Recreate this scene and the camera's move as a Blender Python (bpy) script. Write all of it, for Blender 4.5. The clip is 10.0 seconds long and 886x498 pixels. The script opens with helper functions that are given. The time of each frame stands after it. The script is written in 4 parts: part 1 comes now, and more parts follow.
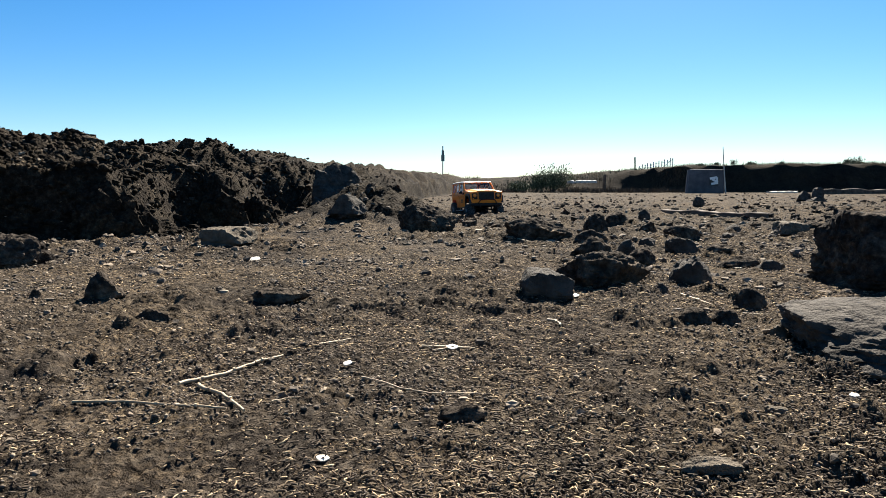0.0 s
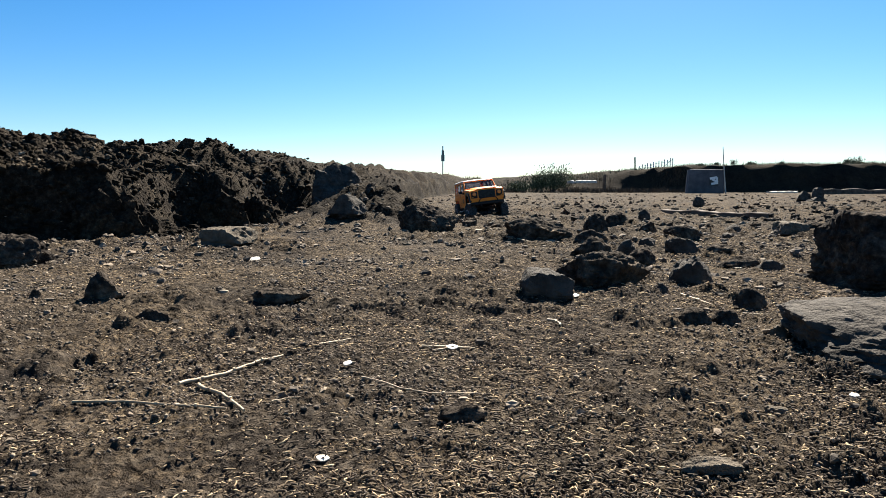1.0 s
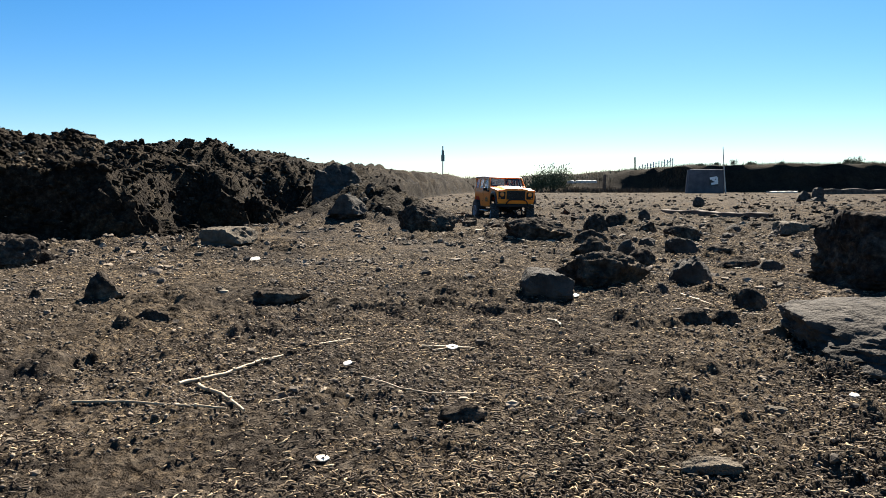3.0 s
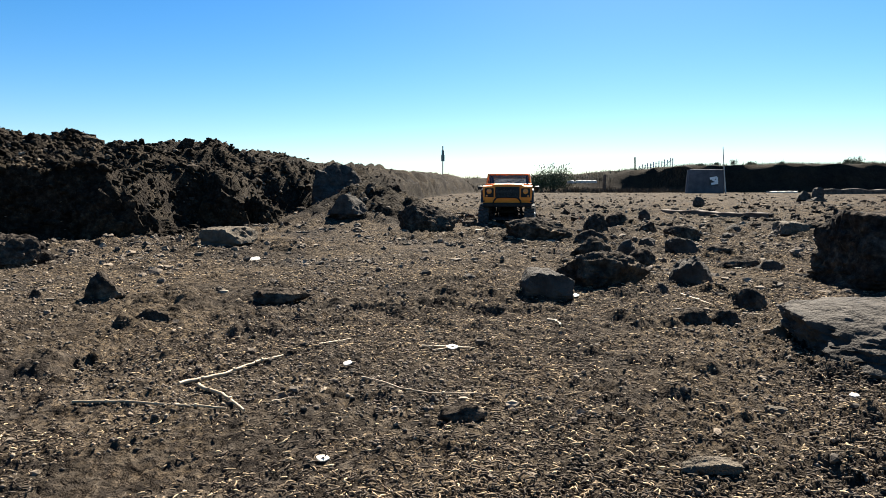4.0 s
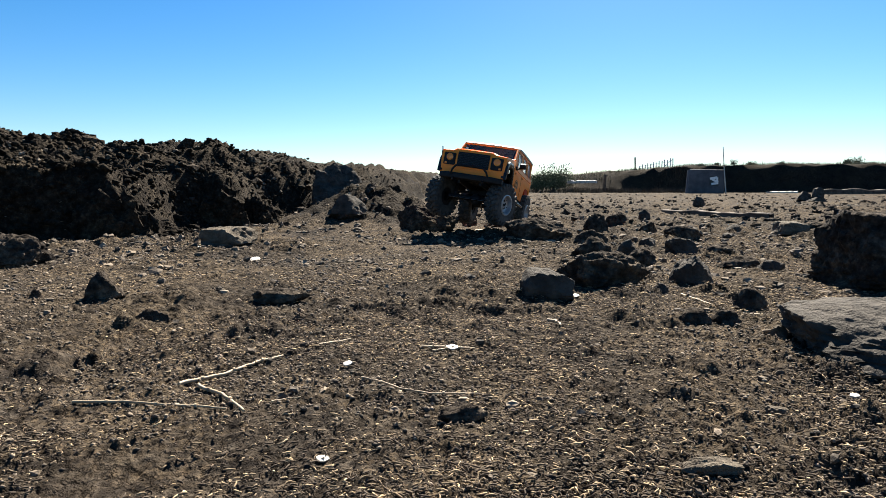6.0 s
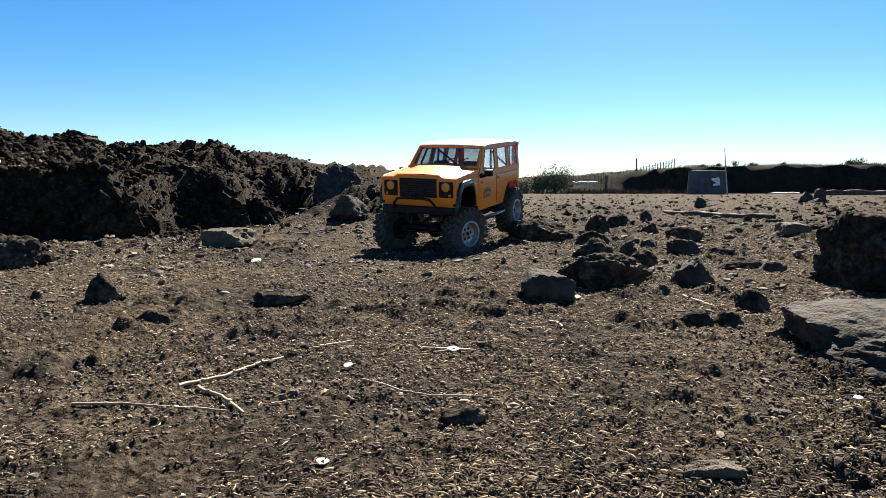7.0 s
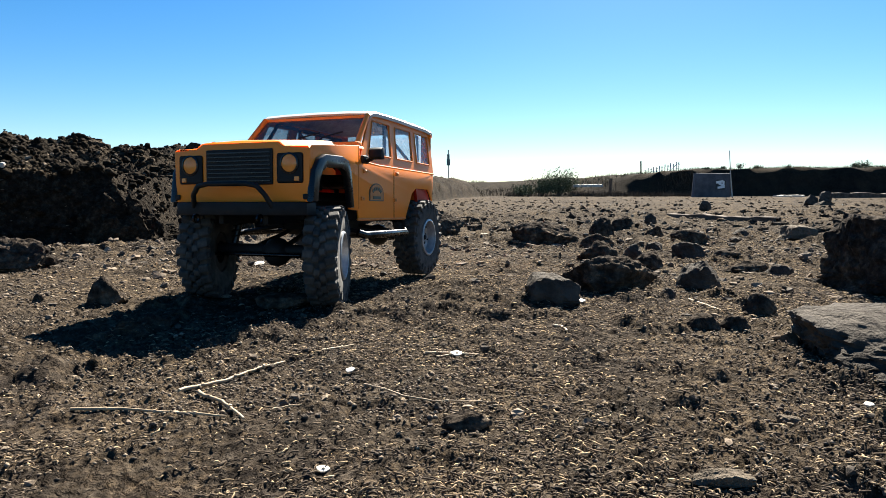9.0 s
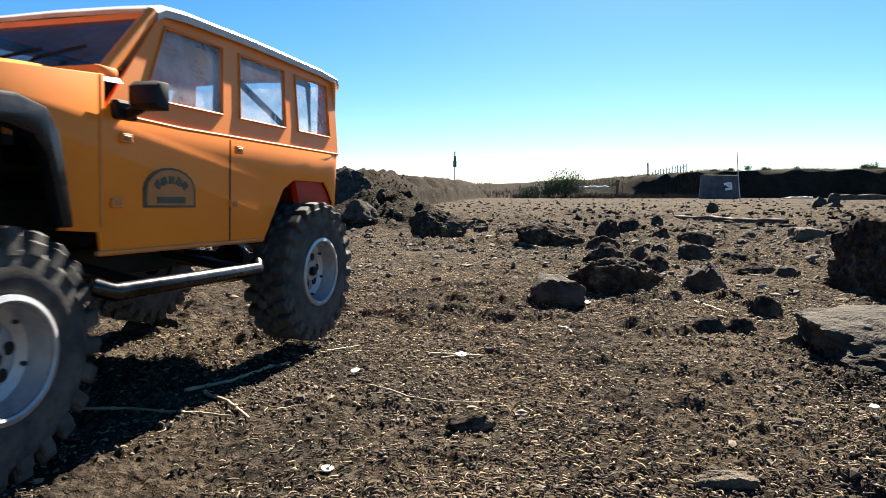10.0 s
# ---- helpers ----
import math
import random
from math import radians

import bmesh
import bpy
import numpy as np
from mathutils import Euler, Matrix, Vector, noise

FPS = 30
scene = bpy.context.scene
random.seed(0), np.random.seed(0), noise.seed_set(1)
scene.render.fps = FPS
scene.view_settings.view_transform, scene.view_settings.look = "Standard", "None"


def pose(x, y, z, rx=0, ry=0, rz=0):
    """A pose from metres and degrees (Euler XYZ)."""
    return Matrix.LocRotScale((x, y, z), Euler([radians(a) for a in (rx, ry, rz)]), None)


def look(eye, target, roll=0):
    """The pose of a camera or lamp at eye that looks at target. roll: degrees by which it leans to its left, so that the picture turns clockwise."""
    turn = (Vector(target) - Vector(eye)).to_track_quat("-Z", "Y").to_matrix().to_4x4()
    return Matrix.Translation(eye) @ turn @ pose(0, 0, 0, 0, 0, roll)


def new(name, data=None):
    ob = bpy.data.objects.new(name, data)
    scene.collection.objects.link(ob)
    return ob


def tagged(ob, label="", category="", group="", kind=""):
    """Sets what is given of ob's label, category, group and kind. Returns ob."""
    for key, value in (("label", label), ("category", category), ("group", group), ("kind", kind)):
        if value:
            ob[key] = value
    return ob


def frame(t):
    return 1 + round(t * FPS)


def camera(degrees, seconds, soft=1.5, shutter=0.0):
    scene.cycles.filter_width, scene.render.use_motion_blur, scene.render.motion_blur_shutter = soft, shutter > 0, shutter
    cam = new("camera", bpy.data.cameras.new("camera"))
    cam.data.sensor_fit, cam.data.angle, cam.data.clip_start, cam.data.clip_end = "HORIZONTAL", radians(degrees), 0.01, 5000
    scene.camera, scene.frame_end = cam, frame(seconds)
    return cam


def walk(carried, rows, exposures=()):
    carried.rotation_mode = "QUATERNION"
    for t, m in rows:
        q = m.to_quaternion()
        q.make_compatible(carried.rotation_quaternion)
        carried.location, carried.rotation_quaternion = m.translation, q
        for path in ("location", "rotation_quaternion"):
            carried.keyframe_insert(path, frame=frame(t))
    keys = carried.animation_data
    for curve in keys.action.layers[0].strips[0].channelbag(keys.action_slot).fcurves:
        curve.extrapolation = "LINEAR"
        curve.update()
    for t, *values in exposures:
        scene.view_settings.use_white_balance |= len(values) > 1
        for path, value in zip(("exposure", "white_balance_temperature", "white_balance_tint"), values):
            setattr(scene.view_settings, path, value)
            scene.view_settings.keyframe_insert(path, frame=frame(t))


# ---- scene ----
# ---- camera: low on the ground, held still, then nudged a little ----
cam = camera(70, 10.0, soft=0.6, shutter=0.15)


def eye_pose(pitch, pan, roll, dx, dy, dz):
    """The eye 15 cm over the soil, tilted down; pan to the left is positive."""
    return pose(dx, dy, 0.15 + dz, 90 - 5.256 + pitch, 0, pan) @ pose(0, 0, 0, 0, 0, roll)


walk(cam, [
    (0.0, eye_pose(0, 0, 0, 0, 0, 0)),
    (5.7, eye_pose(0, 0, 0, 0, 0, 0)),
    (6.3, eye_pose(0.03, 0.04, 0, 0, 0.001, 0)),
    (7.0, eye_pose(0.107, 0.138, -0.02, 0.0005, 0.0025, 0)),
    (7.5, eye_pose(0.18, 0.235, -0.02, 0.0007, 0.0038, 0)),
    (8.0, eye_pose(0.215, 0.295, -0.02, 0.0007, 0.0055, 0)),
    (8.5, eye_pose(0.284, 0.387, -0.025, 0.001, 0.0074, 0)),
    (9.0, eye_pose(0.36, 0.50, -0.03, 0.0012, 0.0085, 0)),
    (9.5, eye_pose(0.39, 0.72, -0.04, 0.0017, 0.0085, 0)),
    (10.0, eye_pose(0.51, 1.08, 0.0, 0.0026, 0.0065, 0)),
], exposures=[(0.0, 2.35, 6350, 8), (8.5, 2.38, 6400, 8), (10.0, 2.55, 6600, 8)])

# ---- sky and sun: autumn sun ahead, to the right ----
SUN_AZ, SUN_EL = radians(16), radians(40)
world = bpy.data.worlds.new("sky")
scene.world = world
world.use_nodes = True
wn = world.node_tree.nodes
sky = wn.new("ShaderNodeTexSky")
sky.sky_type, sky.sun_disc = "NISHITA", False
sky.sun_elevation, sky.sun_rotation = SUN_EL, SUN_AZ
sky.air_density, sky.dust_density, sky.ozone_density, sky.altitude = 1.0, 0.3, 4.0, 500
wn["Background"].inputs["Strength"].default_value = 0.05
vivid = wn.new("ShaderNodeHueSaturation")
vivid.inputs["Saturation"].default_value, vivid.inputs["Value"].default_value = 1.34, 0.535
world.node_tree.links.new(sky.outputs[0], vivid.inputs["Color"])
world.node_tree.links.new(vivid.outputs[0], wn["Background"].inputs["Color"])
sun = new("sun", bpy.data.lights.new("sun", "SUN"))
sun.data.energy, sun.data.angle, sun.data.color = 5.0, radians(0.53), (1.0, 0.92, 0.8)
SUN_DIR = Vector((math.sin(SUN_AZ) * math.cos(SUN_EL), math.cos(SUN_AZ) * math.cos(SUN_EL), math.sin(SUN_EL)))
sun.matrix_world = look(SUN_DIR * 50, (0, 0, 0))


# ---- materials ----
def mat_new(name, rough=0.8, metal=0.0):
    m = bpy.data.materials.new(name)
    m.use_nodes = True
    b = m.node_tree.nodes["Principled BSDF"]
    b.inputs["Roughness"].default_value, b.inputs["Metallic"].default_value = rough, metal
    return m, m.node_tree.nodes, m.node_tree.links, b


def grain(nodes, links, coord, scale, detail=4.0, rough=0.6, kind="ShaderNodeTexNoise"):
    n = nodes.new(kind)
    n.inputs["Scale"].default_value = scale
    if kind == "ShaderNodeTexNoise":
        n.inputs["Detail"].default_value, n.inputs["Roughness"].default_value = detail, rough
    links.new(coord, n.inputs["Vector"])
    return n


def ramp(nodes, links, fac, stops):
    r = nodes.new("ShaderNodeValToRGB")
    els = r.color_ramp.elements
    while len(els) < len(stops):
        els.new(0.5)
    for e, (p, c) in zip(els, stops):
        e.position, e.color = p, (*c, 1)
    links.new(fac, r.inputs[0])
    return r


def blend(nodes, links, fac, a, b, mode="MIX"):
    n = nodes.new("ShaderNodeMix")
    n.data_type, n.blend_type = "RGBA", mode
    for sock, v in ((n.inputs[0], fac), (n.inputs[6], a), (n.inputs[7], b)):
        if isinstance(v, (int, float)):
            sock.default_value = v
        elif isinstance(v, tuple):
            sock.default_value = (*v, 1)
        else:
            links.new(v, sock)
    return n.outputs[2]


def bump(nodes, links, bsdf, heights, dist):
    """Chains relief textures: rows of (socket, strength)."""
    last = None
    for sock, s in heights:
        n = nodes.new("ShaderNodeBump")
        n.inputs["Strength"].default_value, n.inputs["Distance"].default_value = s, dist
        links.new(sock, n.inputs["Height"])
        if last:
            links.new(last, n.inputs["Normal"])
        last = n.outputs[0]
    links.new(last, bsdf.inputs["Normal"])


def earth(name, dark, mid, light, straw=0.0, scale=1.0, relief=0.004, rough=0.95):
    """Dry crumbly soil: patches, crumbs and straw-coloured flecks."""
    m, n, l, b = mat_new(name, rough)
    b.inputs["Specular IOR Level"].default_value = 0.02
    co = n.new("ShaderNodeTexCoord").outputs["Object"]
    big = grain(n, l, co, 3.2 * scale, 5, 0.6)
    small = grain(n, l, co, 85 * scale, 6, 0.7)
    fine = grain(n, l, co, 420 * scale, 3, 0.6)
    pebbly = grain(n, l, co, 140 * scale, kind="ShaderNodeTexVoronoi")
    pebbly.feature = "SMOOTH_F1"
    base = ramp(n, l, small.outputs["Fac"], [(0.33, dark), (0.52, mid), (0.7, light)]).outputs[0]
    tone = ramp(n, l, big.outputs["Fac"], [(0.35, (0.72, 0.72, 0.76)), (0.65, (1.12, 1.06, 0.96))]).outputs[0]
    col = blend(n, l, 1.0, base, tone, "MULTIPLY")
    broadly = grain(n, l, co, 0.55 * scale, 5, 0.7)
    drift = ramp(n, l, broadly.outputs["Fac"], [(0.38, (0.62, 0.63, 0.66)), (0.5, (0.95, 0.95, 0.95)), (0.64, (1.15, 1.1, 1.02))]).outputs[0]
    col = blend(n, l, 1.0, col, drift, "MULTIPLY")
    clots = grain(n, l, co, 24 * scale, 5, 0.7)
    col = blend(n, l, 1.0, col, ramp(n, l, clots.outputs["Fac"], [(0.4, (0.6, 0.6, 0.62)), (0.56, (1.08, 1.07, 1.05))]).outputs[0], "MULTIPLY")
    if straw:
        patch = grain(n, l, co, 5.5 * scale, 4, 0.65)
        fleck = grain(n, l, co, 160 * scale, 4, 0.75)
        f1 = ramp(n, l, patch.outputs["Fac"], [(0.42, (0, 0, 0)), (0.6, (1, 1, 1))]).outputs[0]
        f2 = ramp(n, l, fleck.outputs["Fac"], [(0.46, (0, 0, 0)), (0.58, (1, 1, 1))]).outputs[0]
        mask = blend(n, l, 1.0, f1, f2, "MULTIPLY")
        amount = blend(n, l, 1.0, mask, (straw, straw, straw), "MULTIPLY")
        col = blend(n, l, amount, col, (0.21, 0.152, 0.094))
    own = ramp(n, l, pebbly.outputs["Color"], [(0.2, (0.72, 0.72, 0.73)), (0.8, (1.3, 1.27, 1.22))]).outputs[0]
    col = blend(n, l, 1.0, col, own, "MULTIPLY")
    l.new(col, b.inputs["Base Color"])
    turned = n.new("ShaderNodeMath")
    turned.operation, turned.inputs[1].default_value = "MULTIPLY", -1.0
    l.new(pebbly.outputs["Distance"], turned.inputs[0])
    lumpy = turned.outputs[0]
    bump(n, l, b, [(clots.outputs["Fac"], 0.7), (lumpy, 0.9), (small.outputs["Fac"], 0.7), (fine.outputs["Fac"], 0.5)], relief)
    return m


def speckle(name, c1, c2, scale, rough=0.6, metal=0.0, relief=0.0, strength=0.3, spec=None):
    """A plain surface with uneven colour, dust and fine relief."""
    m, n, l, b = mat_new(name, rough, metal)
    co = n.new("ShaderNodeTexCoord").outputs["Object"]
    a = grain(n, l, co, scale, 6, 0.65)
    l.new(ramp(n, l, a.outputs["Fac"], [(0.35, c1), (0.65, c2)]).outputs[0], b.inputs["Base Color"])
    r = n.new("ShaderNodeMapRange")
    r.inputs["To Min"].default_value, r.inputs["To Max"].default_value = max(rough - 0.12, 0.02), min(rough + 0.15, 1)
    l.new(grain(n, l, co, scale * 3.1, 4).outputs["Fac"], r.inputs["Value"])
    l.new(r.outputs[0], b.inputs["Roughness"])
    if spec is not None:
        b.inputs["Specular IOR Level"].default_value = spec
    if relief:
        bump(n, l, b, [(grain(n, l, co, scale * 2.3, 5, 0.7).outputs["Fac"], strength)], relief)
    return m


def film_glass(name, tint, opacity, rough):
    """Thin clear or scuffed plastic sheet."""
    m, n, l, b = mat_new(name, rough)
    b.inputs["Base Color"].default_value = (*tint, 1)
    clear = n.new("ShaderNodeBsdfTransparent")
    clear.inputs[0].default_value = (*[0.45 + 0.5 * c for c in tint], 1)
    mix = n.new("ShaderNodeMixShader")
    co = n.new("ShaderNodeTexCoord").outputs["Object"]
    scuff = n.new("ShaderNodeMapRange")
    scuff.inputs["From Min"].default_value, scuff.inputs["From Max"].default_value = 0.35, 0.7
    scuff.inputs["To Min"].default_value, scuff.inputs["To Max"].default_value = opacity * 0.6, min(opacity * 1.5, 1)
    l.new(grain(n, l, co, 38, 5, 0.7).outputs["Fac"], scuff.inputs["Value"])
    l.new(scuff.outputs[0], mix.inputs[0])
    l.new(clear.outputs[0], mix.inputs[1])
    l.new(b.outputs[0], mix.inputs[2])
    l.new(mix.outputs[0], n["Material Output"].inputs["Surface"])
    return m


SOIL = earth("soil", (0.01716, 0.0142, 0.01149), (0.05814, 0.04835, 0.03865), (0.1258, 0.106, 0.08394), straw=0.35, relief=0.009)
CLOD = earth("clod_earth", (0.02632, 0.02184, 0.01795), (0.07751, 0.06494, 0.05353), (0.1872, 0.1575, 0.1278), scale=0.8, relief=0.012)
# darker dug soil, its tone partly standing in for shade among rough clods
DUG_SHADED = earth("dug_earth_shaded", (0.01119, 0.009427, 0.007574), (0.03423, 0.02828, 0.02203), (0.0816, 0.06868, 0.05371), scale=0.7, relief=0.012)
STONE = speckle("stone", (0.02621, 0.02237, 0.01915), (0.08266, 0.07119, 0.06003), 26, 0.92, relief=0.014, strength=0.9, spec=0.06)
PALE_STONE = speckle("pale_stone", (0.06, 0.048, 0.036), (0.135, 0.11, 0.083), 34, 0.9, relief=0.012, strength=0.9, spec=0.06)
STICK = speckle("dry_stem", (0.22, 0.15, 0.085), (0.42, 0.31, 0.19), 60, 0.7, relief=0.001)
WHITE_CHIP = speckle("white_chip", (0.3, 0.275, 0.24), (0.46, 0.43, 0.38), 90, 0.6)
OLD_WOOD = speckle("old_wood", (0.045, 0.035, 0.028), (0.13, 0.1, 0.08), 9, 0.9, relief=0.004, spec=0.08)
GREY_WOOD = speckle("grey_wood", (0.3, 0.28, 0.25), (0.5, 0.47, 0.42), 6, 0.85)
CONCRETE = speckle("concrete", (0.06, 0.06, 0.068), (0.11, 0.11, 0.12), 3.5, 0.9, relief=0.01, spec=0.1)
GRAFFITI = speckle("graffiti_white", (0.65, 0.65, 0.65), (0.8, 0.8, 0.8), 8, 0.7)
GRAFFITI_DARK = speckle("graffiti_black", (0.02, 0.02, 0.02), (0.05, 0.05, 0.05), 8, 0.7)
GALV = speckle("galvanised_steel", (0.35, 0.36, 0.37), (0.55, 0.56, 0.57), 12, 0.5, 0.7)
MAST = speckle("mast_paint", (0.12, 0.17, 0.15), (0.2, 0.26, 0.22), 2, 0.6)
LEAF = speckle("shrub_leaf", (0.04, 0.055, 0.03), (0.12, 0.14, 0.085), 4, 0.8, spec=0.1)
LEAF_PALE = speckle("dry_weed", (0.12, 0.105, 0.06), (0.26, 0.22, 0.13), 5, 0.85, spec=0.1)
TWIG = speckle("twig", (0.042, 0.033, 0.024), (0.09, 0.072, 0.054), 12, 0.9, spec=0.1)
ORANGE = speckle("orange_lexan_paint", (0.82, 0.21, 0.0125), (0.87, 0.245, 0.018), 9, 0.4, relief=0.0006, strength=0.12, spec=0.35)
# orange for edge strips, toned to pass for light caught along body edges
ORANGE_EDGE = speckle("lit_orange_edge", (0.62, 0.18, 0.02), (0.68, 0.23, 0.045), 40, 0.6)
ROOF_WHITE = speckle("roof_white", (0.36, 0.355, 0.34), (0.52, 0.51, 0.485), 22, 0.45)
BLACK = speckle("black_plastic", (0.004, 0.004, 0.0045), (0.012, 0.012, 0.012), 30, 0.6, spec=0.25)
BLACK_GLOSS = speckle("black_gloss", (0.005, 0.005, 0.006), (0.012, 0.012, 0.013), 20, 0.28, spec=0.4)
RUBBER = speckle("tyre_rubber", (0.0165, 0.01575, 0.015), (0.072, 0.066, 0.0585), 55, 0.85, relief=0.001, strength=0.4)
RIM = speckle("satin_rim", (0.26, 0.26, 0.27), (0.44, 0.44, 0.45), 45, 0.42, 0.55)
CHROME = speckle("steel_tube", (0.02, 0.02, 0.022), (0.06, 0.06, 0.062), 40, 0.25, 1.0)
RED = speckle("red_plastic", (0.55, 0.03, 0.015), (0.7, 0.06, 0.025), 20, 0.4)
lit = RED.node_tree.nodes.new("ShaderNodeBsdfTranslucent")  # translucent red, for daylight that comes through the shell at the rear arches
lit.inputs[0].default_value = (0.9, 0.09, 0.03, 1)
both = RED.node_tree.nodes.new("ShaderNodeMixShader")
both.inputs[0].default_value = 0.5
RED.node_tree.links.new(RED.node_tree.nodes["Principled BSDF"].outputs[0], both.inputs[1])
RED.node_tree.links.new(lit.outputs[0], both.inputs[2])
RED.node_tree.links.new(both.outputs[0], RED.node_tree.nodes["Material Output"].inputs["Surface"])
LENS = speckle("amber_lens", (0.75, 0.22, 0.03), (0.85, 0.3, 0.05), 40, 0.2)
BADGE = speckle("badge_tan", (0.4, 0.13, 0.018), (0.5, 0.17, 0.025), 60, 0.5)
BADGE_DARK = speckle("badge_dark", (0.03, 0.035, 0.015), (0.06, 0.055, 0.03), 60, 0.5)
CLEAR = film_glass("scuffed_clear_plastic", (0.75, 0.8, 0.86), 0.34, 0.12)
TINT = film_glass("tinted_clear_plastic", (0.1, 0.1, 0.12), 0.45, 0.12)


def bits(name, stops, rough=0.85):
    """Loose litter: each bit has its own tone."""
    m, n, l, b = mat_new(name, rough)
    b.inputs["Specular IOR Level"].default_value = 0.06
    geo = n.new("ShaderNodeNewGeometry")
    co = n.new("ShaderNodeTexCoord").outputs["Object"]
    own = ramp(n, l, geo.outputs["Random Per Island"], stops).outputs[0]
    g = grain(n, l, co, 700, 4, 0.7)
    tone = ramp(n, l, g.outputs["Fac"], [(0.35, (0.7, 0.7, 0.7)), (0.65, (1.15, 1.15, 1.15))]).outputs[0]
    l.new(blend(n, l, 1.0, own, tone, "MULTIPLY"), b.inputs["Base Color"])
    bump(n, l, b, [(g.outputs["Fac"], 0.5)], 0.001)
    return m


CRUMBS = bits("soil_crumbs", [(0.0, (0.0497, 0.042, 0.03476)), (0.5, (0.1022, 0.081, 0.0632)), (0.85, (0.1704, 0.132, 0.09796)), (1.0, (0.2556, 0.204, 0.1517))])
CHIPS = bits("straw_chips", [(0.0, (0.039, 0.0306, 0.02414)), (0.55, (0.0884, 0.068, 0.05112)), (0.8, (0.182, 0.1346, 0.08804)), (1.0, (0.468, 0.3468, 0.213))])


# ---- ground: one sheet, flat yard, earth bank, far embankment ----
def vnoise(x, y, seed=0):
    """Smooth lattice noise in -1..1."""
    xi, yi = np.floor(x).astype(np.int64), np.floor(y).astype(np.int64)
    fx, fy = x - xi, y - yi
    fx, fy = fx * fx * fx * (fx * (fx * 6 - 15) + 10), fy * fy * fy * (fy * (fy * 6 - 15) + 10)

    def h(a, b):
        v = (a * 374761393 + b * 668265263 + seed * 974634777) & 0xFFFFFFFF
        v = ((v ^ (v >> 13)) * 1274126177) & 0xFFFFFFFF
        return ((v ^ (v >> 16)) & 0xFFFF) / 32767.5 - 1

    top = h(xi, yi) * (1 - fx) + h(xi + 1, yi) * fx
    return top * (1 - fy) + (h(xi, yi + 1) * (1 - fx) + h(xi + 1, yi + 1) * fx) * fy


def fbm(x, y, scale, octaves, seed=0, gain=0.5, ridged=False):
    total, amp, out = 0.0, 1.0, 0.0
    for i in range(octaves):
        v = vnoise(x * scale + 17.3 * i, y * scale - 9.1 * i, seed + i)
        out = out + amp * ((1 - 2 * np.abs(v)) if ridged else v)
        total, amp, scale = total + amp, amp * gain, scale * 2.03
    return out / total


def smooth(a, b, v):
    t = np.clip((v - a) / (b - a), 0, 1)
    return t * t * (3 - 2 * t)


YK = [-3, 0.2, 1.0, 1.7, 2.05, 2.45, 2.75, 3.45, 3.7, 5, 8, 12, 20, 28]


def aside(x, y):
    """0 on the yard before the camera, 1 well to the sides and behind, where the sheet is coarse."""
    u = np.abs(x) / (0.24 + 0.97 * np.minimum(np.abs(y), 60))
    return np.maximum(smooth(1.0, 1.9, u), 1 - smooth(-0.5, 0.12, y))


def on_bank(x, y):
    """How far up the earth bank a place lies: 0 at its foot, 1 at its crest."""
    foot = np.interp(y, YK, [-14, -3.4, -1.8, -1.5, -0.95, -0.98, -0.82, -0.84, -0.68, -0.66, -0.55, -0.3, 0.2, 1.4])
    run = np.interp(y, YK, [2.0, 1.2, 0.9, 0.8, 0.9, 0.9, 0.9, 0.9, 0.9, 0.9, 0.8, 0.5, 0.65, 1.1])
    wob = 0.3 * fbm(y * 1.0, y * 0.3, 1.7, 3, 44)
    t = (foot + wob * smooth(-0.5, 1.5, foot - x) - x) / run
    return t + 0.12 * fbm(x, y, 2.3, 3, 47) * smooth(-0.1, 0.2, t)


def heap(x, y):
    """A low spill of dug earth beside the hollow."""
    return np.exp(-((x + 0.34) / 0.31) ** 2 - ((y - 3.05) / 0.36) ** 2)


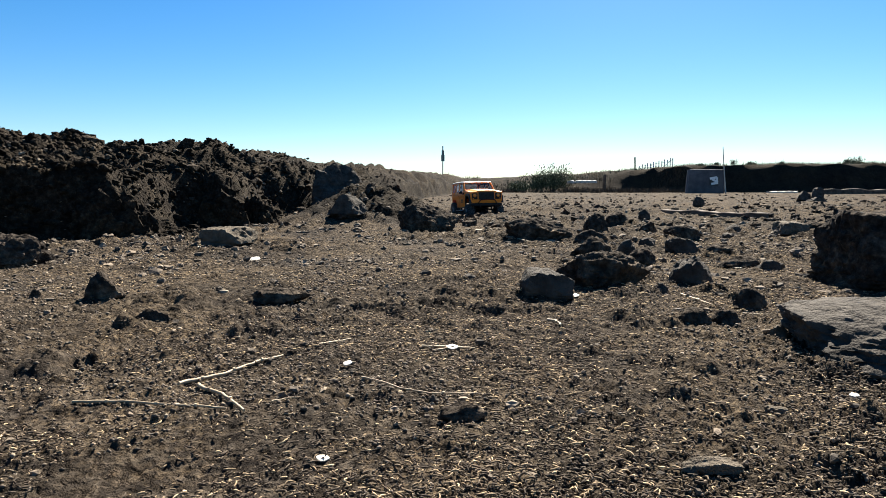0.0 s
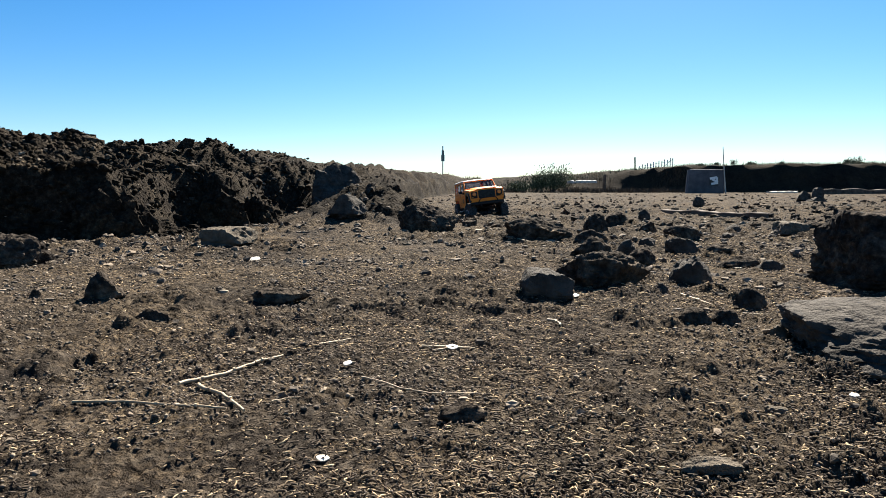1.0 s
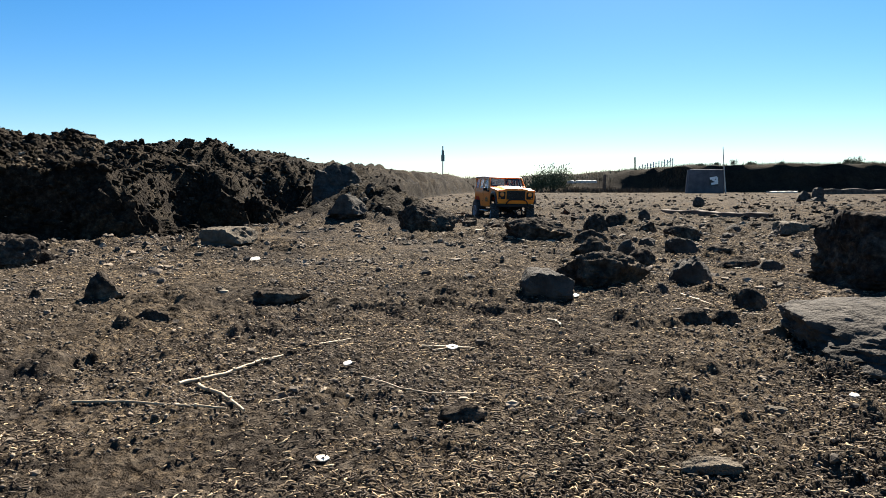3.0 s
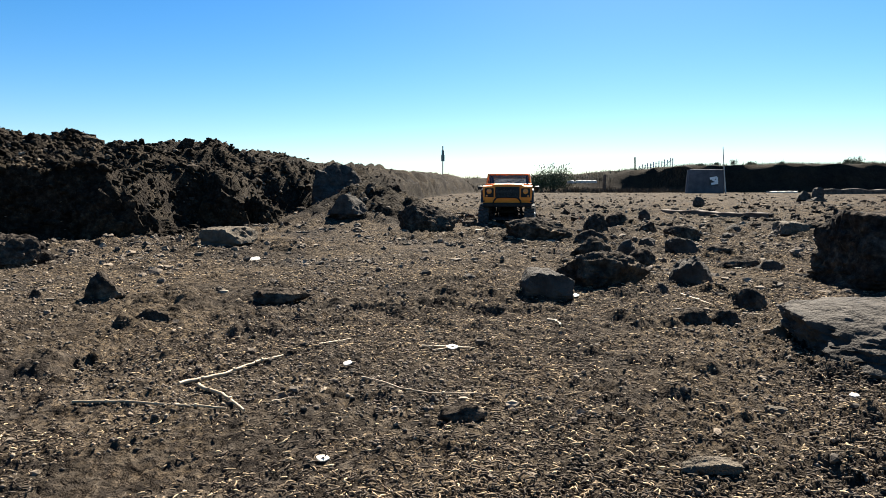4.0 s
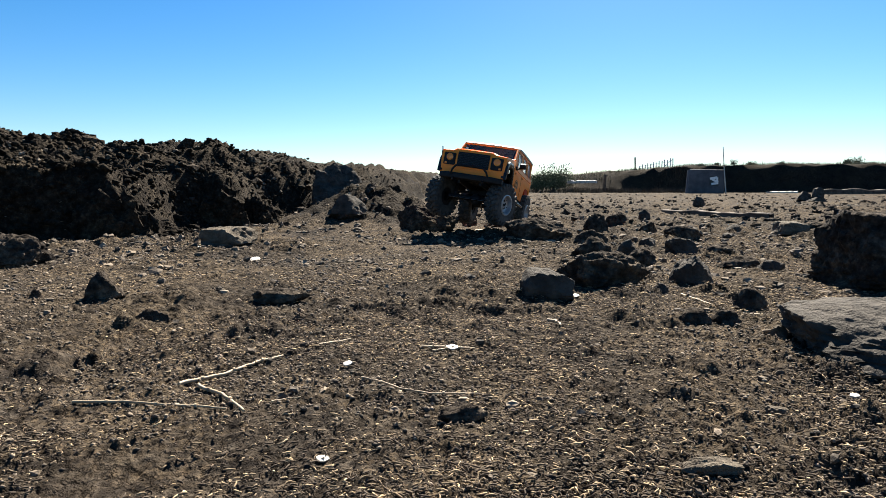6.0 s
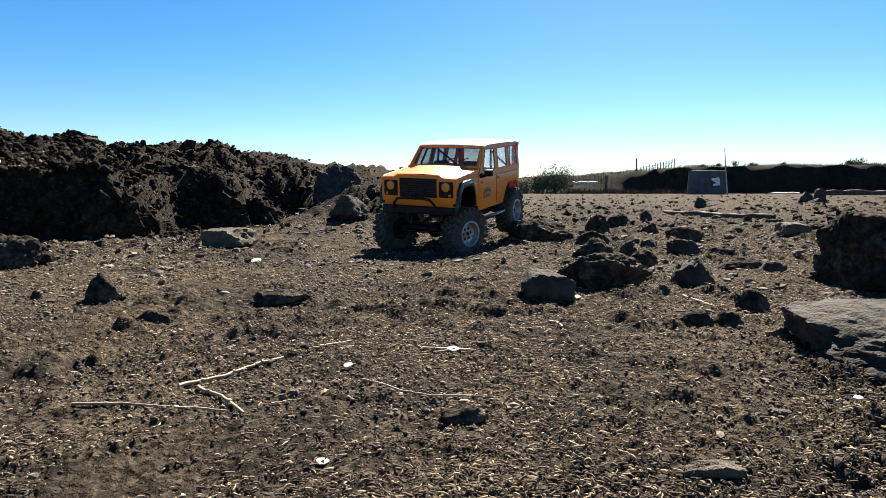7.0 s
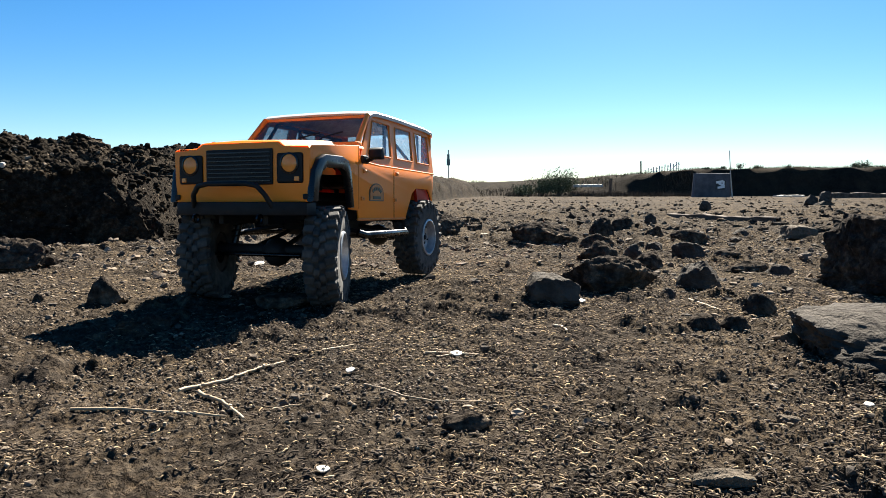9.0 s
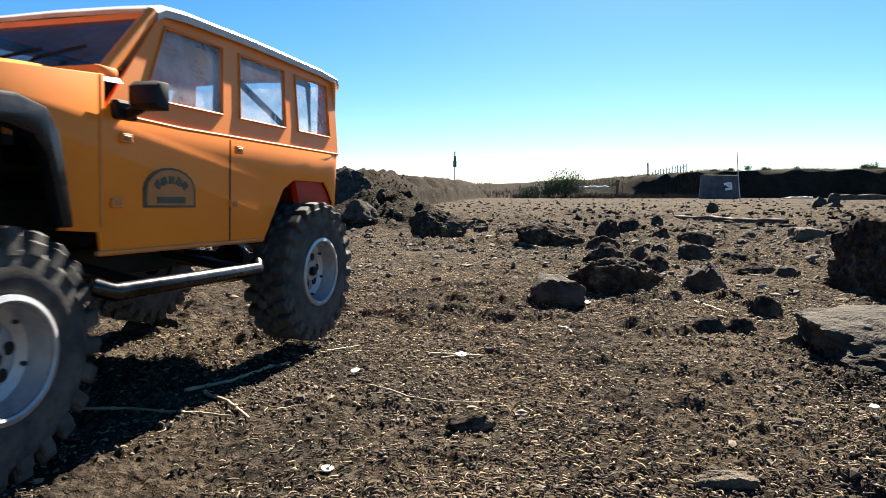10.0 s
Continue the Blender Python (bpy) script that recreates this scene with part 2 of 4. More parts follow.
def broad(x, y):
    """The lie of the land without crumbs."""
    z = 0.006 * fbm(x, y, 1.3, 3, 5) + 0.0035 * np.maximum(y - 8, 0) * (y < 30) + 0.077 * (y >= 30)
    # hollow through which the truck comes, and the hump beside it
    z = z - 0.05 * np.exp(-((x - 0.3) / 0.42) ** 2) * smooth(2.45, 3.2, y) * (1 - smooth(4.7, 5.6, y))
    z = z + (0.17 + 0.1 * fbm(x, y, 6, 5, 33, 0.65)) * heap(x, y)
    # earth bank on one side
    high = np.interp(y, [-3, 1.5, 2.5, 3.4, 4.3, 5.2, 6.5, 8, 10, 15, 20, 28],
                     [0.31, 0.33, 0.36, 0.4, 0.39, 0.37, 0.46, 0.41, 0.46, 0.46, 0.58, 0.76])
    t = on_bank(x, y)
    cliff = 0.5 + 0.22 * fbm(x, y, 1.5, 2, 66)
    bank = (cliff * smooth(0, 0.17, t) + (1 - cliff) * smooth(0.14, 1, t)) * high * (1 + 0.16 * fbm(x, y, 0.9, 3, 61))
    steps = fbm(x, y, 2.6, 4, 71, 0.55)
    bank = bank + (1 - aside(x, y)) * smooth(-0.01, 0.25, t) * (1 - smooth(22, 30, y)) * (1 + 0.05 * np.clip(y - 4, 0, 12)) * (0.075 * steps + 0.026 * fbm(x, y, 4.5, 4, 75, 0.5, ridged=True) + 0.036 * (1 - smooth(0.75, 1.1, t)) * fbm(x, y, 7.5, 3, 76, 0.6) + 0.026 * (1 - 0.6 * smooth(0.4, 0.9, t)) * fbm(x, y, 15, 4, 77, 0.7))
    z = np.maximum(z, z + bank * (y < 40))
    # far embankment
    hb = np.interp(x, [-60, -1, 2.8, 5.8, 8.2, 10.4, 12, 22, 60], [0.8, 0.72, 0.78, 0.95, 1.08, 1.22, 1.34, 1.4, 1.4])
    steep = np.interp(x, [-1, 5, 8, 10], [5.0, 3.5, 2.0, 0.8])
    far = smooth(0, 1, (y - 28 - 0.5 * fbm(x, y * 0, 0.4, 2, 81)) / steep)
    z = np.maximum(z, far * (hb + 0.07 * fbm(x, y, 0.9, 4, 83)))
    return z


def lie(x, y):
    """Full height of the ground, with lumps and crumbs."""
    x, y = np.asarray(x, float), np.asarray(y, float)
    z = broad(x, y)
    far = np.hypot(x, y)
    near = (1 - smooth(5, 16, far)) * (1 - aside(x, y))
    close = 1 - smooth(1.2, 3.0, far)
    loose = np.clip(0.5 + 0.9 * fbm(x, y, 2.4, 3, 90) + 0.25 * smooth(-0.3, 0.4, x), 0.1, 1.3)
    lumps = np.maximum(fbm(x, y, 15, 3, 30, 0.7) - 0.16, 0)
    knobs = np.maximum(fbm(x, y, 48, 3, 50, 0.7) - 0.05, 0)
    crumbs = fbm(x, y, 105, 3, 20, 0.75)
    grains = 1 - 1.8 * np.abs(fbm(x, y, 75, 2, 140, 0.6))
    grit = 1 - 2 * np.abs(fbm(x, y, 260, 2, 40, 0.7))
    z = z + near * (0.029 * lumps * loose + loose * (0.0072 * knobs + 0.0026 * crumbs) + (0.4 + 0.6 * loose) * 0.002 * grains + close * 0.0018 * grit * (0.5 + loose))
    z = z + near * (0.004 * fbm(x, y, 7, 3, 97) - 0.0045)
    middle = smooth(0.9, 2.2, far) * near
    z = z + middle * loose * (0.024 * np.maximum(fbm(x, y, 19, 3, 160, 0.7), 0) + 0.013 * fbm(x, y, 33, 2, 165))
    rugged = smooth(0, 0.3, on_bank(x, y)) * smooth(5, 9, y) * (1 - smooth(24, 30, y))
    z = z + rugged * (1 - aside(x, y)) * (0.09 * fbm(x, y, 1.9, 4, 171, 0.6) + 0.06 * fbm(x, y, 4.4, 3, 175, ridged=True))
    return z + (1 - near) * (1 - aside(x, y)) * 0.02 * fbm(x, y, 3.0, 3, 95)


def sheet():
    """Rows and columns of the ground sheet, closer together in the middle of the yard."""
    u = list(np.arange(-0.86, 0.861, 0.0031))
    step = 0.0031
    while u[-1] < 3.0e3:
        step *= 1.06 if step < 0.05 else 1.3
        u = [u[0] - step] + u + [u[-1] + step]
    v, ys = 0.19, []
    while v < 3500:
        ys.append(v)
        v += 0.0064 * v if v < 6 else (0.013 * v if v < 45 else 0.1 * v)
    back, step, w = [], 0.004, 0.19
    while w > -3500:
        step *= 1.09 if step < 0.1 else 1.4
        w -= step
        back.append(w)
    return np.array(u), np.array(back[::-1] + ys)


def grid_mesh(name, us, ys, zfun):
    gu, gy = np.meshgrid(us, ys)
    gx = gu * (0.24 + np.minimum(np.abs(gy), 60) * 0.97)
    co = np.stack([gx, gy, zfun(gx, gy)], -1).reshape(-1, 3)
    nx, ny = len(us), len(ys)
    i = (np.arange(ny - 1)[:, None] * nx + np.arange(nx - 1)[None, :]).ravel()
    quads = np.stack([i, i + 1, i + nx + 1, i + nx], 1)
    me = bpy.data.meshes.new(name)
    me.vertices.add(len(co)), me.loops.add(quads.size), me.polygons.add(len(quads))
    me.vertices.foreach_set("co", co.ravel())
    me.loops.foreach_set("vertex_index", quads.ravel())
    me.polygons.foreach_set("loop_start", np.arange(len(quads)) * 4)
    me.polygons.foreach_set("use_smooth", np.ones(len(quads), bool))
    # bank, far embankment and spill take the darker, shade-toned earth
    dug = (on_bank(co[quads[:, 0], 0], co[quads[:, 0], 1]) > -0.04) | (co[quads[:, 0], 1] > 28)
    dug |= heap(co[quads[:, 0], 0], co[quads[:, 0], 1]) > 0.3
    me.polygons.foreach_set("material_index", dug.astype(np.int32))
    me.update(calc_edges=True)
    return me


GU, GY = sheet()
ground = tagged(new("ground", grid_mesh("ground", GU, GY, lie)),
                "dry crumbly brown soil with straw litter and an earth bank", "ground", kind="structure")
ground.data.materials.append(SOIL)
ground.data.materials.append(DUG_SHADED)


# ---- mesh helpers ----
def part(name, bm, material, parent=None, label="", soft=None):
    me = bpy.data.meshes.new(name)
    bmesh.ops.recalc_face_normals(bm, faces=bm.faces)
    bm.to_mesh(me)
    bm.free()
    me.materials.append(material)
    if soft is not None:
        me.shade_smooth()
        me.set_sharp_from_angle(angle=radians(soft))
    ob = new(name, me)
    if parent:
        ob.parent = parent
    if label:
        tagged(ob, label)
    return ob


def box(c, s, bev=0.0, seg=2, bm=None, turn=None):
    bm = bm or bmesh.new()
    got = bmesh.ops.create_cube(bm, size=1.0)["verts"]
    bmesh.ops.scale(bm, vec=s, verts=got)
    if bev:
        edges = list({e for v in got for e in v.link_edges})
        got = bmesh.ops.bevel(bm, geom=edges, offset=bev, segments=seg, affect="EDGES", profile=0.5)["verts"]
    m = Matrix.Translation(c) @ (turn or Matrix())
    bmesh.ops.transform(bm, matrix=m, verts=got)
    return bm


def prism(outline, axis, lo, hi, bev=0.0, bm=None):
    """An outline in the two other axes, extruded from lo to hi along one axis."""
    bm = bm or bmesh.new()

    def place(p, d):
        return {"x": (d, p[0], p[1]), "y": (p[0], d, p[1]), "z": (p[0], p[1], d)}[axis]

    a = [bm.verts.new(place(p, lo)) for p in outline]
    b = [bm.verts.new(place(p, hi)) for p in outline]
    n = len(outline)
    caps = [bm.faces.new(a), bm.faces.new(b[::-1])]
    for i in range(n):
        bm.faces.new((a[i], b[i], b[(i + 1) % n], a[(i + 1) % n]))
    bmesh.ops.recalc_face_normals(bm, faces=bm.faces)
    if bev:
        edges = list({e for f in caps for e in f.edges})
        bmesh.ops.bevel(bm, geom=edges, offset=bev, segments=2, affect="EDGES", profile=0.5)
    return bm


def tube(points, r, seg=10, bm=None, taper=1.0):
    """A round bar along points."""
    bm = bm or bmesh.new()
    pts = [Vector(p) for p in points]
    rings = []
    for i, p in enumerate(pts):
        d = (pts[min(i + 1, len(pts) - 1)] - pts[max(i - 1, 0)]).normalized()
        side = d.cross(Vector((0, 0, 1)) if abs(d.z) < 0.9 else Vector((1, 0, 0))).normalized()
        up = side.cross(d)
        k = r * (1 + (taper - 1) * i / max(len(pts) - 1, 1))
        rings.append([bm.verts.new(p + k * (math.cos(a) * side + math.sin(a) * up))
                      for a in (2 * math.pi * j / seg for j in range(seg))])
    for a, b in zip(rings, rings[1:]):
        for j in range(seg):
            bm.faces.new((a[j], a[(j + 1) % seg], b[(j + 1) % seg], b[j]))
    bm.faces.new(rings[0][::-1]), bm.faces.new(rings[-1])
    return bm


def lathe(profile, seg=48, bm=None, close=False, caps=(True, True)):
    """Rows of (radius, y) turned about the y axis."""
    bm = bm or bmesh.new()
    rings = [[bm.verts.new((r * math.cos(2 * math.pi * j / seg), y, r * math.sin(2 * math.pi * j / seg))) for j in range(seg)]
             for r, y in profile]
    pairs = list(zip(rings, rings[1:])) + ([(rings[-1], rings[0])] if close else [])
    for a, b in pairs:
        for j in range(seg):
            bm.faces.new((a[j], a[(j + 1) % seg], b[(j + 1) % seg], b[j]))
    if not close:
        for ring, capped in zip((rings[0], rings[-1]), caps):
            if capped:
                bm.faces.new(ring)
    return bm


def soup(name, verts, tris, material, flat=True):
    """Many small bits in one mesh, from arrays of places and triangles."""
    me = bpy.data.meshes.new(name)
    n = len(tris)
    me.vertices.add(len(verts)), me.loops.add(n * 3), me.polygons.add(n)
    me.vertices.foreach_set("co", np.asarray(verts, np.float32).ravel())
    me.loops.foreach_set("vertex_index", np.asarray(tris, np.int32).ravel())
    me.polygons.foreach_set("loop_start", np.arange(n) * 3)
    me.update(calc_edges=True)
    me.validate()
    if flat:
        me.shade_flat()
    else:
        me.shade_smooth()
    me.materials.append(material)
    return new(name, me)


# ---- the radio-controlled truck: x forward, y left, z up, origin on the soil under its middle ----
TILT = Matrix.Rotation(-0.042, 4, "Y")  # the body sits a little nose-up on its springs
truck = tagged(new("toy_truck"), "orange radio-controlled toy off-road truck with white roof and knobbly tyres", "toy truck")


def piece(name, bm, material, parent=None, label="", soft=None):
    """A part of the body, given level and tilted with it."""
    bmesh.ops.transform(bm, matrix=TILT, verts=bm.verts)
    return part(name, bm, material, parent or truck, label, soft)


def side_y(z):
    """Half width of the cab: it leans in above the belt line."""
    return 0.108 - max(z - 0.187, 0) * 0.17


# lower body sides with open wheel arches
SIDE = [(-0.214, 0.132), (-0.218, 0.187), (0.084, 0.187), (0.084, 0.212), (0.214, 0.2), (0.22, 0.127), (0.208, 0.127),
        (0.203, 0.163), (0.192, 0.174), (0.142, 0.176), (0.128, 0.168), (0.117, 0.118), (0.09, 0.116), (0.088, 0.101),
        (-0.084, 0.101), (-0.098, 0.122), (-0.115, 0.147), (-0.133, 0.156), (-0.192, 0.156), (-0.203, 0.146)]
body = piece("body", prism(SIDE, "y", 0.1055, 0.108, 0.0007), ORANGE, label="glossy orange painted body side", soft=35)
piece("body", prism(SIDE, "y", -0.108, -0.1055, 0.0007), ORANGE, soft=35)

# black sheets added inside and below to block light and darken the underside
for lo, hi in ((0.1035, 0.105), (-0.105, -0.1035)):
    piece("inner_liner", prism([(x * 0.995, z) for x, z in SIDE], "y", lo, hi), BLACK, label="black liner added to keep the inside dark")
piece("engine_bay_tray", box((0.147, 0, 0.186), (0.13, 0.2, 0.004)), BLACK)
piece("underbody", box((-0.02, 0, 0.132), (0.4, 0.13, 0.004)), BLACK)

# raised bonnet over the wings
def loft(sections):
    bm = bmesh.new()
    rings = [[bm.verts.new(p) for p in s] for s in sections]
    for a, b in zip(rings, rings[1:]):
        for i in range(len(a) - 1):
            bm.faces.new((a[i], a[i + 1], b[i + 1], b[i]))
    return bm


def bonnet_section(x, z):
    return [(x, -0.108, z - 0.012), (x, -0.105, z - 0.0085), (x, -0.07, z - 0.007), (x, -0.062, z - 0.001), (x, -0.055, z),
            (x, 0, z + 0.0015), (x, 0.055, z), (x, 0.062, z - 0.001), (x, 0.07, z - 0.007), (x, 0.105, z - 0.0085), (x, 0.108, z - 0.012)]


bm = loft([bonnet_section(x, z) for x, z in ((0.07, 0.2205), (0.1, 0.219), (0.16, 0.2135), (0.208, 0.2085), (0.2195, 0.2065))])
bmesh.ops.solidify(bm, geom=bm.faces[:], thickness=0.0015)
piece("bonnet", bm, ORANGE, label="orange bonnet with a raised middle", soft=40)
piece("cowl", box((0.078, 0, 0.214), (0.016, 0.21, 0.008), 0.002), ORANGE, soft=40)

# nose
NOSE = [(-0.106, 0.127), (0.106, 0.127), (0.108, 0.196), (0.07, 0.199), (0.06, 0.205), (-0.06, 0.205), (-0.07, 0.199), (-0.108, 0.196)]
piece("front_panel", prism(NOSE, "x", 0.213, 0.2205, 0.0012), ORANGE, soft=35)
grille = piece("grille", box((0.2208, 0, 0.173), (0.004, 0.106, 0.047), 0.0015), BLACK, label="black plastic grille")
for k in range(8):
    piece("slat", box((0.2232, 0, 0.1545 + 0.0053 * k), (0.0016, 0.1, 0.0022), 0.0004, 1), BLACK_GLOSS, grille)
for s in (1, -1):
    lamp = piece("headlight", box((0.2208, 0.079 * s, 0.1705), (0.004, 0.039, 0.039), 0.003), BLACK, label="black square headlight surround")
    ring = lathe([(0.0138, 0), (0.0138, 0.0012), (0.0118, 0.0018), (0.0118, 0)], 28, close=True)
    disc = lathe([(0.0115, 0), (0.0112, 0.001), (0.008, 0.0022), (0.003, 0.0028)], 28)
    for bmx, mt, nm, lb in ((ring, BLACK_GLOSS, "bezel", ""), (disc, LENS, "lens", "round amber lens")):
        bmesh.ops.transform(bmx, matrix=Matrix.Translation((0.2228, 0.079 * s, 0.1765)) @ Matrix.Rotation(-math.pi / 2, 4, "Z"), verts=bmx.verts)
        piece(nm, bmx, mt, lamp, lb, 40)
    piece("indicator", box((0.223, 0.09 * s, 0.1565), (0.002, 0.007, 0.006), 0.0008), LENS, lamp, "small amber indicator")
    piece("wing_corner", box((0.2215, 0.103 * s, 0.1335), (0.003, 0.009, 0.007), 0.001), BLACK)

# bumper and hoop
piece("bumper", prism([(0.2, -0.104), (0.222, -0.104), (0.238, -0.07), (0.238, 0.07), (0.222, 0.104), (0.2, 0.104)], "z", 0.109, 0.1265, 0.002), BLACK,
      label="black steel front bumper", soft=35)
piece("bumper_hoop", tube([(0.236, -0.062, 0.12), (0.244, -0.056, 0.136), (0.247, -0.046, 0.147), (0.248, -0.03, 0.15), (0.248, 0.03, 0.15),
                           (0.247, 0.046, 0.147), (0.244, 0.056, 0.136), (0.236, 0.062, 0.12)], 0.0034), BLACK, label="black tube hoop", soft=60)
for s in (1, -1):
    piece("tow_shackle", lathe([(0.0065, -0.0012), (0.0065, 0.0012), (0.004, 0.0012), (0.004, -0.0012)], 16, close=True), CHROME).location = (0.242, 0.05 * s, 0.115)

# black front wheel-arch flares; red rear panels stand in for daylight through the shell
FLARE = [(0.224, 0.127), (0.218, 0.168), (0.206, 0.184), (0.19, 0.19), (0.145, 0.191), (0.128, 0.186), (0.12, 0.172), (0.112, 0.12),
         (0.12, 0.12), (0.129, 0.16), (0.137, 0.17), (0.152, 0.174), (0.186, 0.173), (0.198, 0.167), (0.206, 0.154), (0.21, 0.127)]
for s in (1, -1):
    lo, hi = sorted((0.104 * s, 0.115 * s))
    piece("wheel_arch_flare", prism(FLARE, "y", lo, hi, 0.003), BLACK_GLOSS, label="shiny black wheel-arch flare", soft=40)
    lo, hi = sorted((0.099 * s, 0.1045 * s))
    piece("arch_lining", prism([(-0.206, 0.128), (-0.21, 0.158), (-0.14, 0.158), (-0.15, 0.128)], "y", lo, hi), RED, label="red panel for daylight through the rear arch")
    piece("inner_wing", box((0.165, 0.06 * s, 0.17), (0.1, 0.006, 0.05)), BLACK)

# cab sides: pillars and rails round three windows
COLS = [(-0.222, -0.23), (-0.205, -0.212), (-0.143, -0.15), (-0.121, -0.131), (-0.053, -0.064), (-0.031, -0.042), (0.05, 0.02), (0.074, 0.03)]
ROWS = [0.186, 0.203, 0.257, 0.2665]


def cab_x(j, z):
    a, b = COLS[j]
    return a + (b - a) * (z - 0.203) / 0.054


for s in (1, -1):
    bm = bmesh.new()
    vs = {(i, j): bm.verts.new((cab_x(j, z), s * side_y(z), z)) for i, z in enumerate(ROWS) for j in range(len(COLS))}
    for i in range(3):
        for j in range(len(COLS) - 1):
            if not (i == 1 and j in (1, 3, 5)):
                bm.faces.new((vs[i, j], vs[i, j + 1], vs[i + 1, j + 1], vs[i + 1, j]))
    bmesh.ops.recalc_face_normals(bm, faces=bm.faces)
    bmesh.ops.solidify(bm, geom=bm.faces[:], thickness=0.003)
    piece("cab_side", bm, ORANGE, label="orange cab side with window openings", soft=35)
    for j, nm in ((1, "rear_window"), (3, "middle_window"), (5, "front_window")):
        bm = bmesh.new()
        q = [(j, 0.203), (j + 1, 0.203), (j + 1, 0.257), (j, 0.257)]
        bm.faces.new([bm.verts.new((cab_x(c, z), s * (side_y(z) - 0.0016), z)) for c, z in q])
        bmesh.ops.solidify(bm, geom=bm.faces[:], thickness=0.0007)
        piece("window", bm, CLEAR, label="scuffed clear plastic window").visible_shadow = False
        x0, x1 = cab_x(j, 0.203), cab_x(j + 1, 0.203)
        t0, t1 = cab_x(j, 0.257), cab_x(j + 1, 0.257)
        yb, yt = s * (side_y(0.203) + 0.0006), s * (side_y(0.257) + 0.0006)
        loop = [(x0, yb, 0.203), (x1, yb, 0.203), (t1, yt, 0.257), (t0, yt, 0.257), (x0, yb, 0.203)]
        piece("window_trim", tube(loop, 0.0011, 6), ORANGE_EDGE, label="pale orange window edge")
    # belt line, sill and door seams; the orange strips stand in for edge highlights
    piece("belt_moulding", tube([(-0.218, s * 0.1083, 0.1865), (0.02, s * 0.1083, 0.1865), (0.07, s * 0.1083, 0.1885)], 0.0013, 8), ORANGE_EDGE, soft=60)
    piece("sill_moulding", tube([(0.092, s * 0.108, 0.103), (-0.083, s * 0.108, 0.103)], 0.0016, 8), ORANGE_EDGE, soft=60)
    piece("door_seam", box((-0.037, s * 0.1081, 0.144), (0.0012, 0.0008, 0.08)), BLACK)
    piece("door_seam", box((0.088, s * 0.1081, 0.165), (0.0014, 0.001, 0.092)), ORANGE_EDGE)
    for hx, hz in ((0.069, 0.175), (0.077, 0.134), (-0.04, 0.134), (-0.047, 0.177)):
        h = piece("door_hinge", box((hx, s * 0.109, hz), (0.009, 0.003, 0.006), 0.0008), ORANGE_EDGE)
        piece("pin", box((hx, s * 0.1107, hz), (0.005, 0.0012, 0.003), 0.0004, 1), BADGE, h)
    # arched badge, its lettering as plain bars
    arch = [(0.054, 0.131), (0.054, 0.143)] + [(0.029 + 0.025 * math.cos(a), 0.143 + 0.0155 * math.sin(a))
                                               for a in (math.pi * k / 10 for k in range(1, 10))] + [(0.004, 0.143), (0.004, 0.131)]
    lo, hi = sorted((s * 0.108, s * 0.1088))
    badge = piece("badge", prism(arch, "y", lo, hi), BADGE_DARK, label="dark-edged arched badge")
    inner = [(0.029 + (x - 0.029) * 0.9, 0.1325 + (z - 0.131) * 0.89) for x, z in arch]
    lo, hi = sorted((s * 0.1086, s * 0.1093))
    piece("badge_field", prism(inner, "y", lo, hi), BADGE, badge)
    for k in range(5):
        a = math.pi * (0.2 + 0.15 * k)
        piece("bar", box((0.029 + 0.016 * math.cos(a), s * 0.1094, 0.1415 + 0.0085 * math.sin(a)), (0.0048, 0.0008, 0.0052), turn=Matrix.Rotation(math.pi / 2 - a, 4, "Y")),
              BADGE_DARK, badge)
    piece("bar", box((0.029, s * 0.1094, 0.1362), (0.027, 0.0008, 0.0045)), BADGE_DARK, badge)
    # mirror
    mirror = piece("mirror", prism([(0.065, 0.192), (0.065, 0.209), (0.074, 0.209), (0.078, 0.206), (0.078, 0.195), (0.074, 0.192)], "y",
                                   *sorted((s * 0.119, s * 0.14)), 0.002), BLACK, label="black door mirror", soft=35)
    piece("arm", tube([(0.07, s * 0.104, 0.192), (0.07, s * 0.113, 0.19), (0.07, s * 0.122, 0.194)], 0.0035), BLACK, mirror, soft=60)
    piece("mirror_base", box((0.07, s * 0.109, 0.192), (0.018, 0.006, 0.012), 0.002), BLACK, mirror)
    # side steps
    step = piece("side_step", tube([(0.098, s * 0.112, 0.084), (0.09, s * 0.119, 0.08), (-0.06, s * 0.119, 0.08), (-0.068, s * 0.112, 0.084)], 0.0055, 14),
                 CHROME, label="shiny dark metal side step tube", soft=60)
    for k in (0.06, -0.035):
        piece("bracket", tube([(k, s * 0.117, 0.081), (k, s * 0.04, 0.092)], 0.0035), BLACK, step, soft=60)

# roof, windscreen, tail
bm = bmesh.new()
rings = []
for x, z in ((-0.236, 0.266), (-0.234, 0.271), (-0.2, 0.2735), (-0.08, 0.275), (0.0, 0.274), (0.022, 0.272), (0.03, 0.2675)):
    rings.append([(x, y, z + dz) for y, dz in ((-0.0985, -0.009), (-0.099, -0.004), (-0.095, -0.0005), (-0.06, 0.001), (0, 0.0018), (0.06, 0.001), (0.095, -0.0005), (0.099, -0.004), (0.0985, -0.009))])
bm.free()
bm = loft(rings)
bmesh.ops.recalc_face_normals(bm, faces=bm.faces)
bmesh.ops.solidify(bm, geom=bm.faces[:], thickness=0.003)
piece("roof", bm, ROOF_WHITE, label="dusty white roof panel", soft=50)
piece("windscreen_header", box((0.026, 0, 0.2625), (0.008, 0.186, 0.006), 0.001), ORANGE, soft=40)
